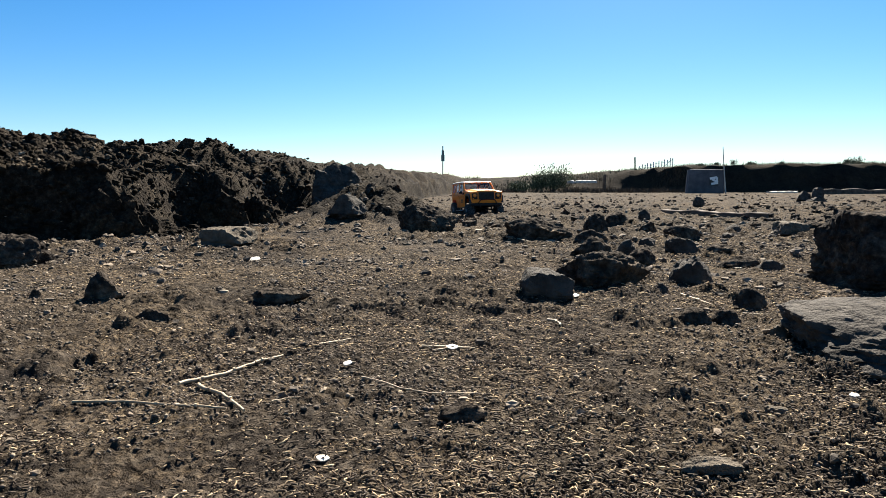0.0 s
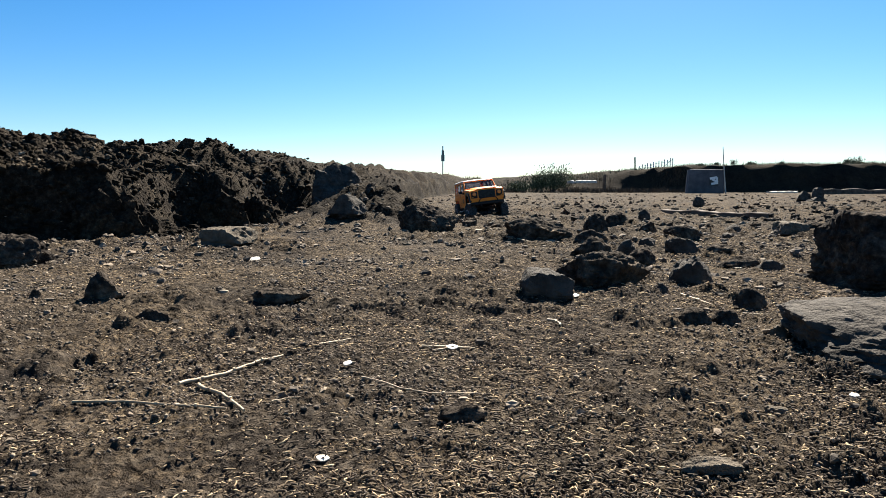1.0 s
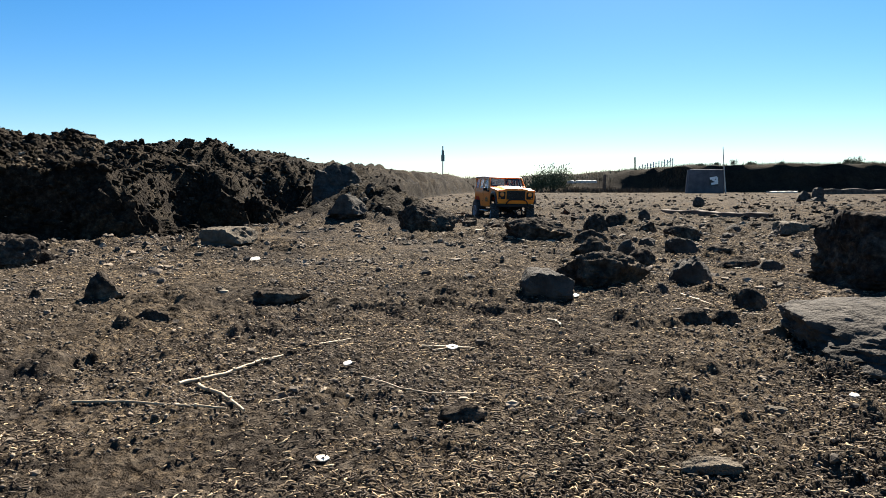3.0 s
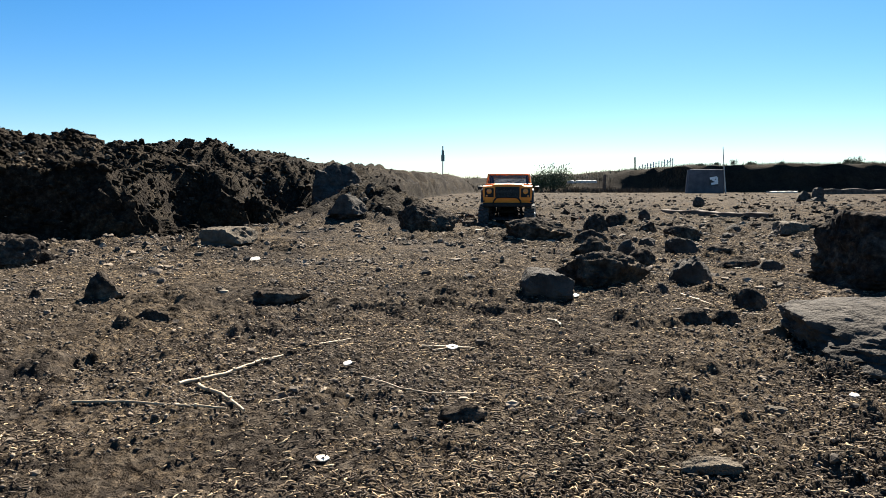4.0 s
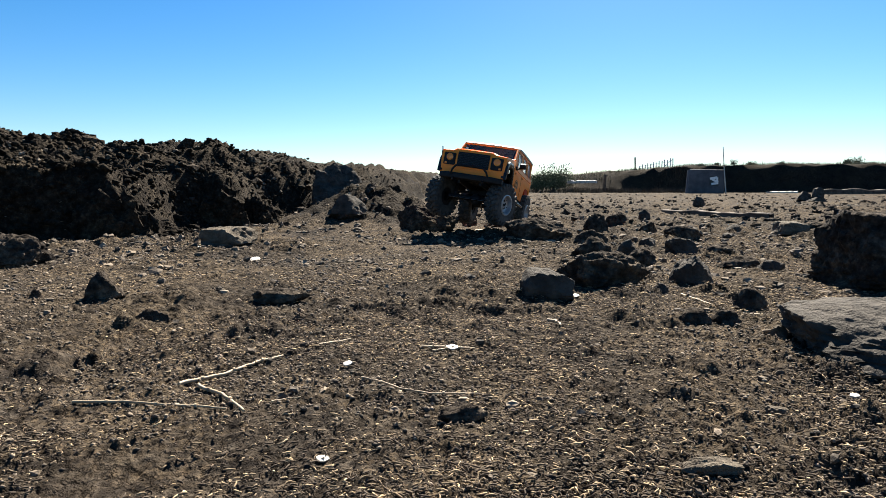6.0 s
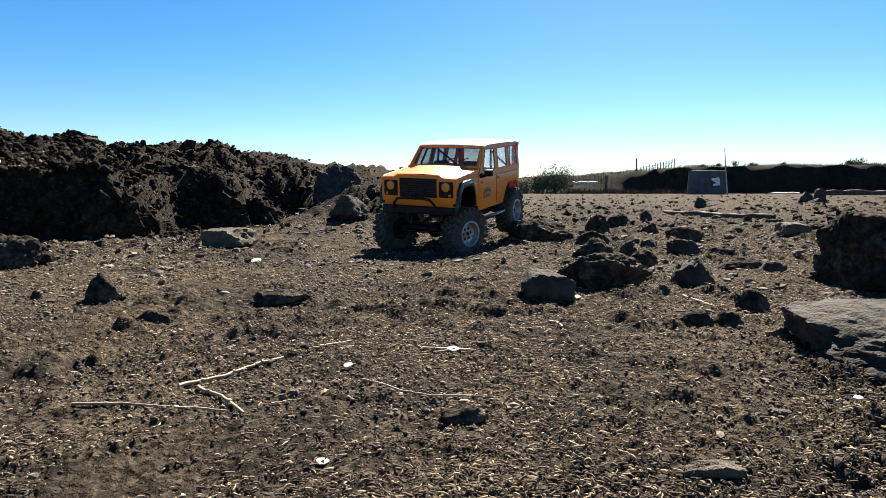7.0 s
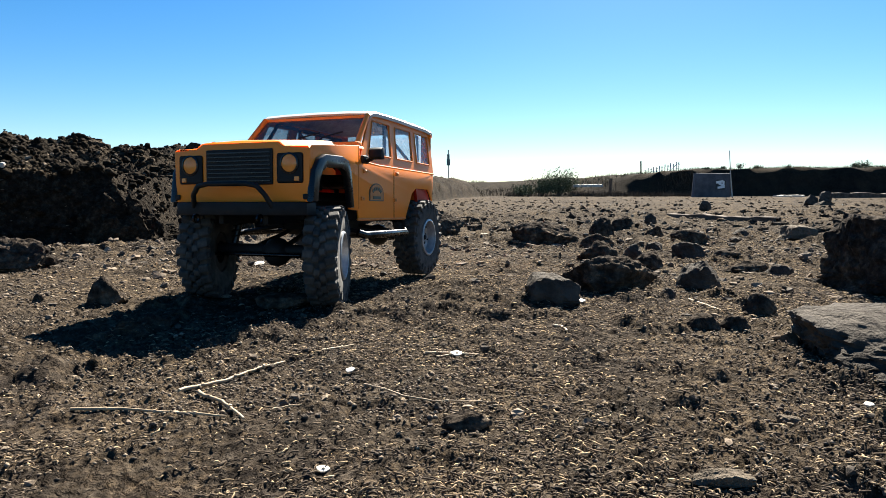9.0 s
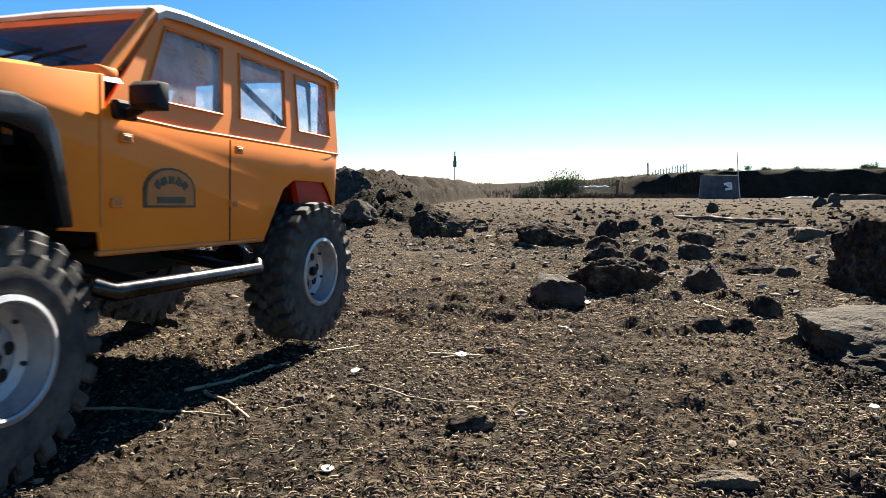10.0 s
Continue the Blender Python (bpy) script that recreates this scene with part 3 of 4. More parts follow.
for s in (1, -1):
    piece("windscreen_pillar", tube([(0.076, s * 0.1, 0.216), (0.03, s * 0.0935, 0.264)], 0.0045, 8), ORANGE, soft=60)
bm = bmesh.new()
bm.faces.new([bm.verts.new(p) for p in ((0.073, -0.099, 0.218), (0.073, 0.099, 0.218), (0.03, 0.092, 0.261), (0.03, -0.092, 0.261))])
bmesh.ops.solidify(bm, geom=bm.faces[:], thickness=0.0007)
piece("windscreen", bm, TINT, label="tinted clear plastic windscreen").visible_shadow = False
for s in (1, -1):
    piece("wiper", tube([(0.077, s * 0.02 + 0.01, 0.219), (0.07, s * 0.02 + 0.018, 0.228), (0.058, s * 0.02 + 0.046, 0.2365)], 0.0012, 6), BLACK)
tail = piece("tail_panel", box((-0.2165, 0, 0.16), (0.003, 0.212, 0.056), 0.001), ORANGE)
piece("tail_post", box((-0.226, 0.09, 0.225), (0.004, 0.02, 0.078), 0.001), ORANGE, tail)
piece("tail_post", box((-0.226, -0.09, 0.225), (0.004, 0.02, 0.078), 0.001), ORANGE, tail)
bm = bmesh.new()
bm.faces.new([bm.verts.new(p) for p in ((-0.222, -0.08, 0.19), (-0.222, 0.08, 0.19), (-0.23, 0.08, 0.26), (-0.23, -0.08, 0.26))])
bmesh.ops.solidify(bm, geom=bm.faces[:], thickness=0.0007)
piece("window", bm, CLEAR, tail).visible_shadow = False

# inside: dark tub, cage and a red seat box
piece("cabin_floor", box((-0.07, 0, 0.165), (0.29, 0.2, 0.01)), BLACK)
piece("dashboard", box((0.066, 0, 0.2), (0.02, 0.19, 0.03), 0.004), BLACK)
for s in (1, -1):
    cage = [(0.05, s * 0.085, 0.17), (0.045, s * 0.085, 0.22), (0.012, s * 0.082, 0.259), (-0.2, s * 0.082, 0.256), (-0.205, s * 0.085, 0.17)]
    piece("roll_cage", tube(cage, 0.0032, 8), BLACK, label="black roll cage tube", soft=60)
    piece("roll_cage", tube([(-0.05, s * 0.085, 0.17), (-0.055, s * 0.082, 0.257)], 0.0032, 8), BLACK, soft=60)
    piece("roll_cage", tube([(-0.2, s * 0.083, 0.19), (-0.055, s * 0.082, 0.25)], 0.0028, 8), BLACK, soft=60)
    piece("seat", box((0.0, s * 0.045, 0.196), (0.02, 0.045, 0.055), 0.006), RED if s > 0 else BLACK, label="red bucket seat" if s > 0 else "black bucket seat", soft=40)
piece("steering_wheel", lathe([(0.016, -0.0015), (0.016, 0.0015), (0.0135, 0.0015), (0.0135, -0.0015)], 20, close=True), BLACK).matrix_basis = \
    Matrix.Translation((0.045, 0.045, 0.212)) @ Matrix.Rotation(radians(65), 4, "Z")

# chassis
piece("chassis_rail", box((0, 0.036, 0.106), (0.43, 0.008, 0.018), 0.001), BLACK)
piece("chassis_rail", box((0, -0.036, 0.106), (0.43, 0.008, 0.018), 0.001), BLACK)
piece("skid_plate", prism([(-0.06, 0.086), (-0.04, 0.077), (0.04, 0.077), (0.06, 0.086), (0.06, 0.1), (-0.06, 0.1)], "y", -0.045, 0.045, 0.002), BLACK)
piece("battery_tray", box((0.1, 0, 0.128), (0.12, 0.11, 0.03), 0.003), BLACK)
piece("gearbox", box((-0.03, 0, 0.12), (0.1, 0.06, 0.05), 0.006), BLACK)
AXLES = (0.160, -0.165)
for ax in AXLES:
    axle = part("axle", tube([(ax, -0.078, 0.066), (ax, 0.078, 0.066)], 0.009, 14), BLACK, truck, "black axle tube", 60)
    bm = bmesh.new()
    bmesh.ops.create_icosphere(bm, subdivisions=2, radius=0.021)
    bmesh.ops.translate(bm, vec=(ax, 0.018, 0.064), verts=bm.verts)
    part("diff_housing", bm, BLACK, axle, "", 60)
    inward = -1 if ax > 0 else 1
    for s in (1, -1):
        part("link", tube([(ax, s * 0.05, 0.058), (ax + inward * 0.115, s * 0.036, 0.086)], 0.0035, 8), BLACK, axle, "black suspension link", 60)
        shock = part("shock_absorber", tube([(ax + inward * 0.008, s * 0.062, 0.07), (ax + inward * 0.03, s * 0.052, 0.15)], 0.0048, 10), BLACK_GLOSS, truck, "black shock absorber", 60)
        coil = [(ax + inward * (0.012 + 0.014 * k / 40) + 0.0085 * math.cos(k * 1.1), s * (0.06 - 0.008 * k / 40) + 0.0085 * math.sin(k * 1.1), 0.085 + 0.055 * k / 40) for k in range(41)]
        part("spring", tube(coil, 0.0011, 5), BLACK, shock)
    if ax > 0:
        part("steering_rod", tube([(ax + 0.022, -0.07, 0.062), (ax + 0.022, 0.07, 0.062)], 0.0028, 8), CHROME, axle, "thin dark steering rod", 60)
part("driveshaft", tube([(0.14, 0.015, 0.068), (0.04, 0.0, 0.088)], 0.004, 8), BLACK, truck, "", 60)
part("driveshaft", tube([(-0.14, 0.015, 0.068), (-0.04, 0.0, 0.088)], 0.004, 8), BLACK, truck, "", 60)

# wheels: each turns about its own y axis
R_TYRE = 0.068


def tyre_bm():
    bm = lathe([(0.03, -0.0185), (0.037, -0.0215), (0.046, -0.0222), (0.056, -0.0215), (0.0615, -0.017), (0.0628, 0.0), (0.0615, 0.017), (0.056, 0.0215), (0.046, 0.0222), (0.037, 0.0215), (0.03, 0.0185)], 60, close=True)
    n = 24
    for k in range(n):
        for row, (yc, w, off) in enumerate(((0.0145, 0.014, 0.0), (-0.0145, 0.014, 0.5), (0.004, 0.0085, 0.35), (-0.004, 0.0085, 0.85))):
            a = 2 * math.pi * (k + off) / n
            lug = bmesh.new()
            long = 0.0105 if row < 2 else 0.009
            box((0, yc, 0.0635), (long, w, 0.0095), 0.0012, 1, lug, Matrix.Rotation((0.22 if yc > 0 else -0.22) * (1 if k % 2 else 0.6), 4, "Z"))
            if row < 2:  # shoulder block running down the side wall
                s = 1 if yc > 0 else -1
                box((0, s * 0.0205, 0.0585), (0.0085 if k % 2 else 0.0105, 0.0045, 0.012 if k % 2 else 0.0085), 0.001, 1, lug)
            bmesh.ops.transform(lug, matrix=Matrix.Rotation(a, 4, "Y"), verts=lug.verts)
            me = bpy.data.meshes.new("lug")
            lug.to_mesh(me)
            bm.from_mesh(me)
            lug.free()
            bpy.data.meshes.remove(me)
    return bm


def wheel(side):
    """Steel-look wheel whose outer face lies towards side (+1 or -1)."""
    prof = [(0.037, 0.0225), (0.0385, 0.021), (0.0385, 0.0185), (0.0355, 0.0185), (0.034, 0.0215), (0.0325, 0.016), (0.031, 0.009), (0.024, 0.0065), (0.021, 0.0085), (0.012, 0.0085), (0.011, 0.011), (0.0, 0.011)]
    bm = lathe([(max(r, 0.0004), y * side) for r, y in prof], 48, caps=(False, True))
    w = part("wheel", bm, RIM, truck, "silver steel-style wheel", 35)
    bm = lathe([(0.033, 0.016 * side), (0.033, -0.016 * side), (0.02, -0.016 * side), (0.02, 0.004 * side)], 32, caps=(False, True))
    part("barrel", bm, BLACK, w, "", 35)
    tyre = part("tyre", tyre_bm(), RUBBER, w, "dusty black knobbly off-road tyre", 30)
    part("bead_ring", lathe([(0.0395, 0.0185 * side), (0.0395, 0.0225 * side), (0.036, 0.0235 * side), (0.0345, 0.0225 * side), (0.0345, 0.0185 * side)], 48, close=True), RIM, w, "pale bead-lock ring", 40)
    for k in range(6):
        a = 2 * math.pi * k / 6
        # black disc on the closed face stands in for a vent hole's dark inside
        bm = lathe([(0.0044, 0.0066 * side), (0.0044, 0.0092 * side), (0.0036, 0.0094 * side)], 14)
        bmesh.ops.translate(bm, vec=(0.0168 * math.cos(a), 0, 0.0168 * math.sin(a)), verts=bm.verts)
        part("vent_hole", bm, BLACK, w)
        bm = lathe([(0.0016, 0.008 * side), (0.0016, 0.0105 * side), (0.001, 0.011 * side)], 6)
        a += 0.5
        bmesh.ops.translate(bm, vec=(0.0285 * math.cos(a), 0, 0.0285 * math.sin(a)), verts=bm.verts)
        part("bolt", bm, CHROME, w)
    part("hub_nut", lathe([(0.0055, 0.01 * side), (0.0055, 0.0145 * side), (0.003, 0.016 * side)], 6), BLACK, w)
    for ob in (w, *w.children):  # a small rim in a tall tyre
        if ob is not tyre:
            ob.data.transform(Matrix.Diagonal((0.85, 1, 0.85, 1)))
    return w


HUB_Y = 0.1
wheels = [(wheel(s), ax, s) for ax in AXLES for s in (1, -1)]

# seconds, x, y, z, roll, pitch, heading, steering
RIDE = [
    (0.0, 0.228, 4.288, -0.061, 1.1, 0.7, -75.4, -4), (0.5, 0.240, 4.30, -0.047, 5.6, -1.7, -77.8, 0), (1.0, 0.249, 4.100, -0.050, 6.6, -0.9, -79.3, 4),
    (1.5, 0.273, 3.901, -0.048, -1.1, 1.4, -74.9, 8), (2.0, 0.282, 3.835, -0.044, -7.0, 1.5, -71.0, 6), (2.5, 0.307, 3.83, -0.031, 0.0, 4.6, -68.2, -6),
    (3.2, 0.345, 3.50, -0.045, -2.0, 3.0, -84.0, -18), (3.8, 0.315, 3.107, -0.044, -4.8, 2.5, -97.6, -10), (4.0, 0.308, 2.981, -0.040, -0.2, -0.5, -97.6, -4),
    (4.5, 0.259, 2.723, -0.025, 0.1, -6.4, -99.7, 0), (5.0, 0.221, 2.524, -0.003, -0.8, 0.6, -103.3, -4), (5.5, 0.185, 2.402, 0.036, -4.2, -7.2, -105.4, -12),
    (5.7, 0.157, 2.340, 0.040, -7.5, -11.2, -106.6, -16), (6.25, 0.118, 2.10, 0.042, -7.5, 1.0, -109.0, -18), (6.8, 0.073, 1.885, 0.024, -3.6, 12.8, -112.3, -20),
    (7.0, 0.035, 1.815, 0.015, -2.6, 9.1, -117.0, -18), (7.5, -0.072, 1.558, -0.002, -1.5, -0.4, -121.0, -3), (8.0, -0.140, 1.391, 0.001, 0.3, -0.3, -120.2, 18),
    (8.5, -0.181, 1.228, 0.006, 0.0, 1.0, -115.3, 22), (9.0, -0.204, 1.057, 0.008, 0.3, 0.9, -109.5, 20), (9.5, -0.250, 0.814, 0.010, -1.5, 1.1, -108.6, 17),
    (9.8, -0.278, 0.612, 0.011, -2.0, 1.3, -107.0, 10), (10.0, -0.295, 0.504, 0.014, -1.6, 1.6, -107.0, 8),
]


def motions():
    """Keys the truck along its path; its wheels roll and the front pair steers."""
    walk(truck, [(t, pose(x, y, z, r, p, h)) for t, x, y, z, r, p, h, st in RIDE])
    times = [r[0] for r in RIDE]
    col = [[r[k] for r in RIDE] for k in range(8)]
    for w, ax, s in wheels:
        rows, spin, last = [], 0.0, None
        for k in range(101):
            t = k / 10
            x, y = np.interp(t, times, col[1]), np.interp(t, times, col[2])
            if last:
                spin += math.hypot(x - last[0], y - last[1]) / R_TYRE
            last = (x, y)
            st = math.radians(np.interp(t, times, col[7])) if ax > 0 else 0.0
            rows.append((t, Matrix.Translation((ax, s * HUB_Y, 0.061)) @ Matrix.Rotation(st, 4, "Z") @ Matrix.Rotation(spin, 4, "Y")))
        walk(w, rows)


# ---- stones and clods of earth ----
def rock(name, x, y, w, d, h, seed, material, label, kind="clod", turn=0.0, sink=0.12, rows=4, lean=0.0, tilt=0.0):
    """A weathered lump: flattened sides cut by planes, then roughened at three scales."""
    rnd = random.Random(seed)
    bm = bmesh.new()
    bmesh.ops.create_icosphere(bm, subdivisions=rows, radius=1.0)
    cuts = []
    for _ in range({"clod": 9, "stone": 13, "flat": 10, "block": 8, "lump": 5, "boulder": 4, "round": 7}[kind]):
        v = Vector((rnd.gauss(0, 1), rnd.gauss(0, 1), rnd.gauss(0, 0.8))).normalized()
        cuts.append((v, rnd.uniform(0.55, 0.9) if kind not in ("lump", "boulder") else rnd.uniform(0.72, 0.95)))
    if kind == "boulder":
        cuts += [(Vector(v).normalized(), q) for v, q in (((-1, 0, 0.03), 0.58), ((1, 0.1, 0), 0.6), ((0.05, -1, 0.06), 0.58), ((0, 1, 0), 0.6), ((0.06, -0.05, 1), 0.6))]
    if kind in ("flat", "block"):
        cuts += [(Vector((0.04, -0.06, 1)).normalized(), 0.62), (Vector((0, -1, -0.1)).normalized(), 0.7), (Vector((0, 1, 0)), 0.75), (Vector((-1, 0, 0.1)).normalized(), 0.75), (Vector((1, 0.1, 0)).normalized(), 0.75)]
    off = Vector((rnd.uniform(-50, 50), rnd.uniform(-50, 50), rnd.uniform(-50, 50)))
    rough = {"clod": 0.13, "stone": 0.11, "flat": 0.13, "block": 0.1, "lump": 0.15, "boulder": 0.07, "round": 0.1}[kind]
    for v in bm.verts:
        p = v.co.normalized()
        r = 1.0
        for n, dist in cuts:
            k = p.dot(n)
            if k * r > dist:
                r = dist / k
        if kind == "lump":
            r *= 0.9 + 0.16 * max(abs(p.x), abs(p.y), abs(p.z))
        r *= 1 + rough * noise.fractal(p * 1.6 + off, 0.8, 2.0, 4) + rough * (0.8 if kind == "lump" else 0.55) * noise.fractal(p * 5.5 + off, 0.8, 2.0, 3)
        if rows > 4:
            r *= 1 + rough * 0.2 * noise.fractal(p * 17 + off, 0.7, 2.0, 3)
        v.co = p * r
        if v.co.z < 0:
            v.co.z *= 0.3
    zs = [v.co.z for v in bm.verts]
    xs, ys = [v.co.x for v in bm.verts], [v.co.y for v in bm.verts]
    sx, sy, sz = w / (max(xs) - min(xs)), d / (max(ys) - min(ys)), h * (1 + sink) / (max(zs) - min(zs))
    mx, my = (max(xs) + min(xs)) / 2, (max(ys) + min(ys)) / 2
    for v in bm.verts:
        v.co = Vector(((v.co.x - mx) * sx, (v.co.y - my) * sy, (v.co.z - min(zs)) * sz - h * sink))
        v.co.x += lean * v.co.z
    ob = part(name, bm, material, soft=32 if kind in ("stone", "block", "flat", "boulder", "round") else 50)
    rest = float(broad(np.array(x), np.array(y)))
    if kind == "lump":  # sits at its lowest edge, dug into the slope behind
        rest = min(rest, float(broad(np.array(x + 0.3 * w), np.array(y - 0.4 * d))))
    ob.location = (x, y, rest - 0.002)
    ob.rotation_euler = (tilt, 0, turn)
    return tagged(ob, label, "stone" if name == "stone" else "earth clod", "stones and clods on the soil")


GREY, DIRT = "rough grey stone lying on the dry soil", "dark clod of crumbly earth on the soil"
# x, y, width, depth, height, seed, kind
STONES = [
    (0.765, 0.985, 0.3, 0.19, 0.122, 11, "boulder", "large grey rock with a flat shaded face", CLOD, 6),
    (0.44, 0.58, 0.25, 0.21, 0.05, 12, "round", "long rough grey rock slab with a lit top", STONE, 6),
    (1.139, 2.07, 0.111, 0.09, 0.05, 13, "block", "squarish pale grey stone on the yard", PALE_STONE, 4),
    (0.146, 0.885, 0.076, 0.066, 0.043, 14, "block", "blocky dark stone beside straw", STONE, 4),
    (0.399, 1.362, 0.049, 0.045, 0.047, 15, "stone", GREY, STONE, 4), (0.536, 1.652, 0.046, 0.04, 0.03, 16, "stone", "rounded dark stone on the soil", STONE, 3),
    (1.067, 3.36, 0.06, 0.05, 0.056, 17, "stone", "upright squarish dark stone", STONE, 3), (0.573, 1.513, 0.072, 0.06, 0.041, 18, "stone", GREY, STONE, 4),
    (0.402, 1.018, 0.064, 0.055, 0.048, 19, "stone", "lumpy grey stone with a pointed top", STONE, 4), (0.327, 0.934, 0.02, 0.018, 0.016, 20, "stone", GREY, STONE, 3),
    (1.03, 2.245, 0.056, 0.05, 0.033, 21, "stone", "rounded dark stone on the soil", STONE, 3), (2.421, 6.0, 0.118, 0.1, 0.1, 22, "stone", "pointed dark stone far across the yard", STONE, 3),
    (5.05, 8.88, 0.2, 0.18, 0.15, 23, "stone", "dark stone in a small far heap", STONE, 3), (5.2, 8.8, 0.17, 0.15, 0.2, 24, "stone", "dark stone in a small far heap", STONE, 3), (5.12, 8.7, 0.3, 0.12, 0.07, 25, "stone", "flat dark stone in a small far heap", STONE, 3),
    (0.622, 1.192, 0.052, 0.045, 0.02, 26, "flat", "low flat brown stone", STONE, 3), (0.344, 0.639, 0.023, 0.018, 0.015, 27, "stone", "small pale stone by the rock slab", PALE_STONE, 3),
    (-0.583, 1.712, 0.148, 0.11, 0.056, 28, "flat", "flat tan stone slab at the foot of the bank", PALE_STONE, 4),
    (-0.605, 3.62, 0.33, 0.3, 0.3, 32, "round", "big rounded brown boulder with a shaded face, on the bank", STONE, 6),
    (-0.401, 2.66, 0.17, 0.13, 0.095, 29, "stone", "wedge-shaped brown stone below the bank", STONE, 4),
    (0.145, 0.33, 0.034, 0.014, 0.0075, 30, "flat", "flat pale stone lying in the litter", PALE_STONE, 4), (0.226, 0.416, 0.015, 0.01, 0.006, 31, "flat", "small pale stone in the litter", PALE_STONE, 3),
]
CLODS = [
    (0.26, 1.02, 0.155, 0.13, 0.058, 41, 6), (0.345, 1.45, 0.11, 0.09, 0.048, 42, 4), (0.285, 1.875, 0.2, 0.13, 0.072, 43, 5), (0.396, 1.717, 0.1, 0.08, 0.045, 44, 4),
    (0.531, 2.196, 0.088, 0.08, 0.077, 45, 4), (0.761, 2.733, 0.13, 0.1, 0.063, 46, 4), (0.412, 1.3, 0.06, 0.05, 0.033, 47, 4), (0.741, 2.28, 0.076, 0.06, 0.042, 48, 4),
    (0.738, 1.951, 0.105, 0.08, 0.047, 49, 4), (0.653, 1.486, 0.07, 0.06, 0.027, 50, 4), (0.588, 1.254, 0.09, 0.06, 0.022, 51, 4), (0.326, 0.718, 0.034, 0.026, 0.016, 52, 4),
    (0.291, 0.72, 0.042, 0.03, 0.018, 53, 4), (0.401, 0.82, 0.047, 0.04, 0.027, 54, 4), (-0.055, 2.37, 0.235, 0.17, 0.104, 55, 5), (-0.477, 0.885, 0.053, 0.045, 0.039, 56, 4),
    (-0.88, 1.26, 0.16, 0.12, 0.068, 57, 5), (-0.224, 0.863, 0.085, 0.05, 0.019, 58, 4), (-0.575, 0.884, 0.016, 0.014, 0.013, 59, 3), (-0.334, 0.719, 0.04, 0.026, 0.017, 60, 4),
    (0.013, 0.41, 0.034, 0.022, 0.012, 61, 4),
]
BANK_LUMPS = [  # large lumps of dug earth against and on the bank
    (-1.1, 2.05, 0.36, 0.26, 0.2, 71), (-0.98, 2.65, 0.4, 0.3, 0.24, 72), (-0.8, 2.74, 0.2, 0.16, 0.12, 73),
    (-0.6, 3.5, 0.26, 0.2, 0.09, 76), (-0.33, 3.7, 0.3, 0.2, 0.12, 78),
    (-0.4, 4.8, 0.34, 0.28, 0.2, 79),
]
for x, y, w, d, h, seed, kind, label, mt, rows in STONES:
    rock("stone", x, y, w, d, h, seed, mt, label, kind, rows=rows, tilt=radians(4) if seed == 12 else 0.0)
for x, y, w, d, h, seed, rows in CLODS:
    rock("earth_clod", x, y, w, d, h, seed, CLOD, DIRT, "clod", rows=rows)
for x, y, w, d, h, seed in BANK_LUMPS:
    rock("earth_lump", x, y, w, d, h, seed, DUG_SHADED, "large dark lump of dug earth against the bank", "lump", rows=5, sink=0.35)


# ---- board, logs and block out on the yard ----
def at_ground(x, y):
    return float(broad(np.array(float(x)), np.array(float(y))))


def plank(name, a, b, wide, thick, material, label, seed, category="board"):
    """A warped, split length of timber from a to b on the ground."""
    rnd = random.Random(seed)
    a, b = Vector((*a, at_ground(*a))), Vector((*b, at_ground(*b)))
    d = (b - a).normalized()
    side = d.cross(Vector((0, 0, 1))).normalized()
    bm = bmesh.new()
    rings = []
    for k in range(15):
        p = a.lerp(b, k / 14) + Vector((0, 0, 0.25 * thick * rnd.random()))
        w, h = wide * rnd.uniform(0.8, 1.1) / 2, thick * rnd.uniform(0.8, 1.15)
        rings.append([bm.verts.new(p + side * s * w + Vector((0, 0, z * h))) for s, z in ((-1, -0.3), (1, -0.3), (1.0, 0.85), (0.8, 1), (-0.8, 1.0), (-1, 0.8))])
    for p, q in zip(rings, rings[1:]):
        for i in range(6):
            bm.faces.new((p[i], p[(i + 1) % 6], q[(i + 1) % 6], q[i]))
    bm.faces.new(rings[0]), bm.faces.new(rings[-1])
    return tagged(part(name, bm, material, soft=30), label, category)


plank("old_board", (1.433, 4.108), (1.735, 3.351), 0.05, 0.028, OLD_WOOD, "long dark weathered board lying on the soil", 1)
plank("log", (11.6, 19.8), (15.8, 20.6), 0.25, 0.15, OLD_WOOD, "long dark log lying far across the yard", 2, "log")
plank("pale_board", (13.3, 26.0), (14.5, 26.1), 0.25, 0.06, GREY_WOOD, "pale grey board below the embankment", 3)
plank("pale_board", (5.35, 27.3), (6.5, 26.9), 0.4, 0.09, GREY_WOOD, "pale board on a heap of brush", 4).location.z += 0.42

block = tagged(new("concrete_block"), "grey concrete block with a painted mark, on the yard", "concrete block")
BX, BY = 9.87, 24.0
bz = at_ground(BX, BY)
part("slab", prism([(-0.66, -0.05), (0.66, -0.05), (0.62, 0.88), (-0.6, 0.9)], "y", -0.22, 0.22, 0.03), CONCRETE, block, "", 35)
for k, (dx, dz, w, h, r, mt) in enumerate(((0.28, 0.46, 0.34, 0.36, 8, GRAFFITI_DARK), (0.25, 0.57, 0.26, 0.09, -10, GRAFFITI), (0.31, 0.47, 0.24, 0.08, 28, GRAFFITI), (0.3, 0.37, 0.25, 0.08, -8, GRAFFITI), (0.38, 0.52, 0.07, 0.16, 0, GRAFFITI))):
    part("painted_mark", box((dx, -0.222 - 0.002 * (k > 0), dz), (w, 0.004, h), turn=Matrix.Rotation(radians(r), 4, "Y")), mt, block, "white and black painted mark")
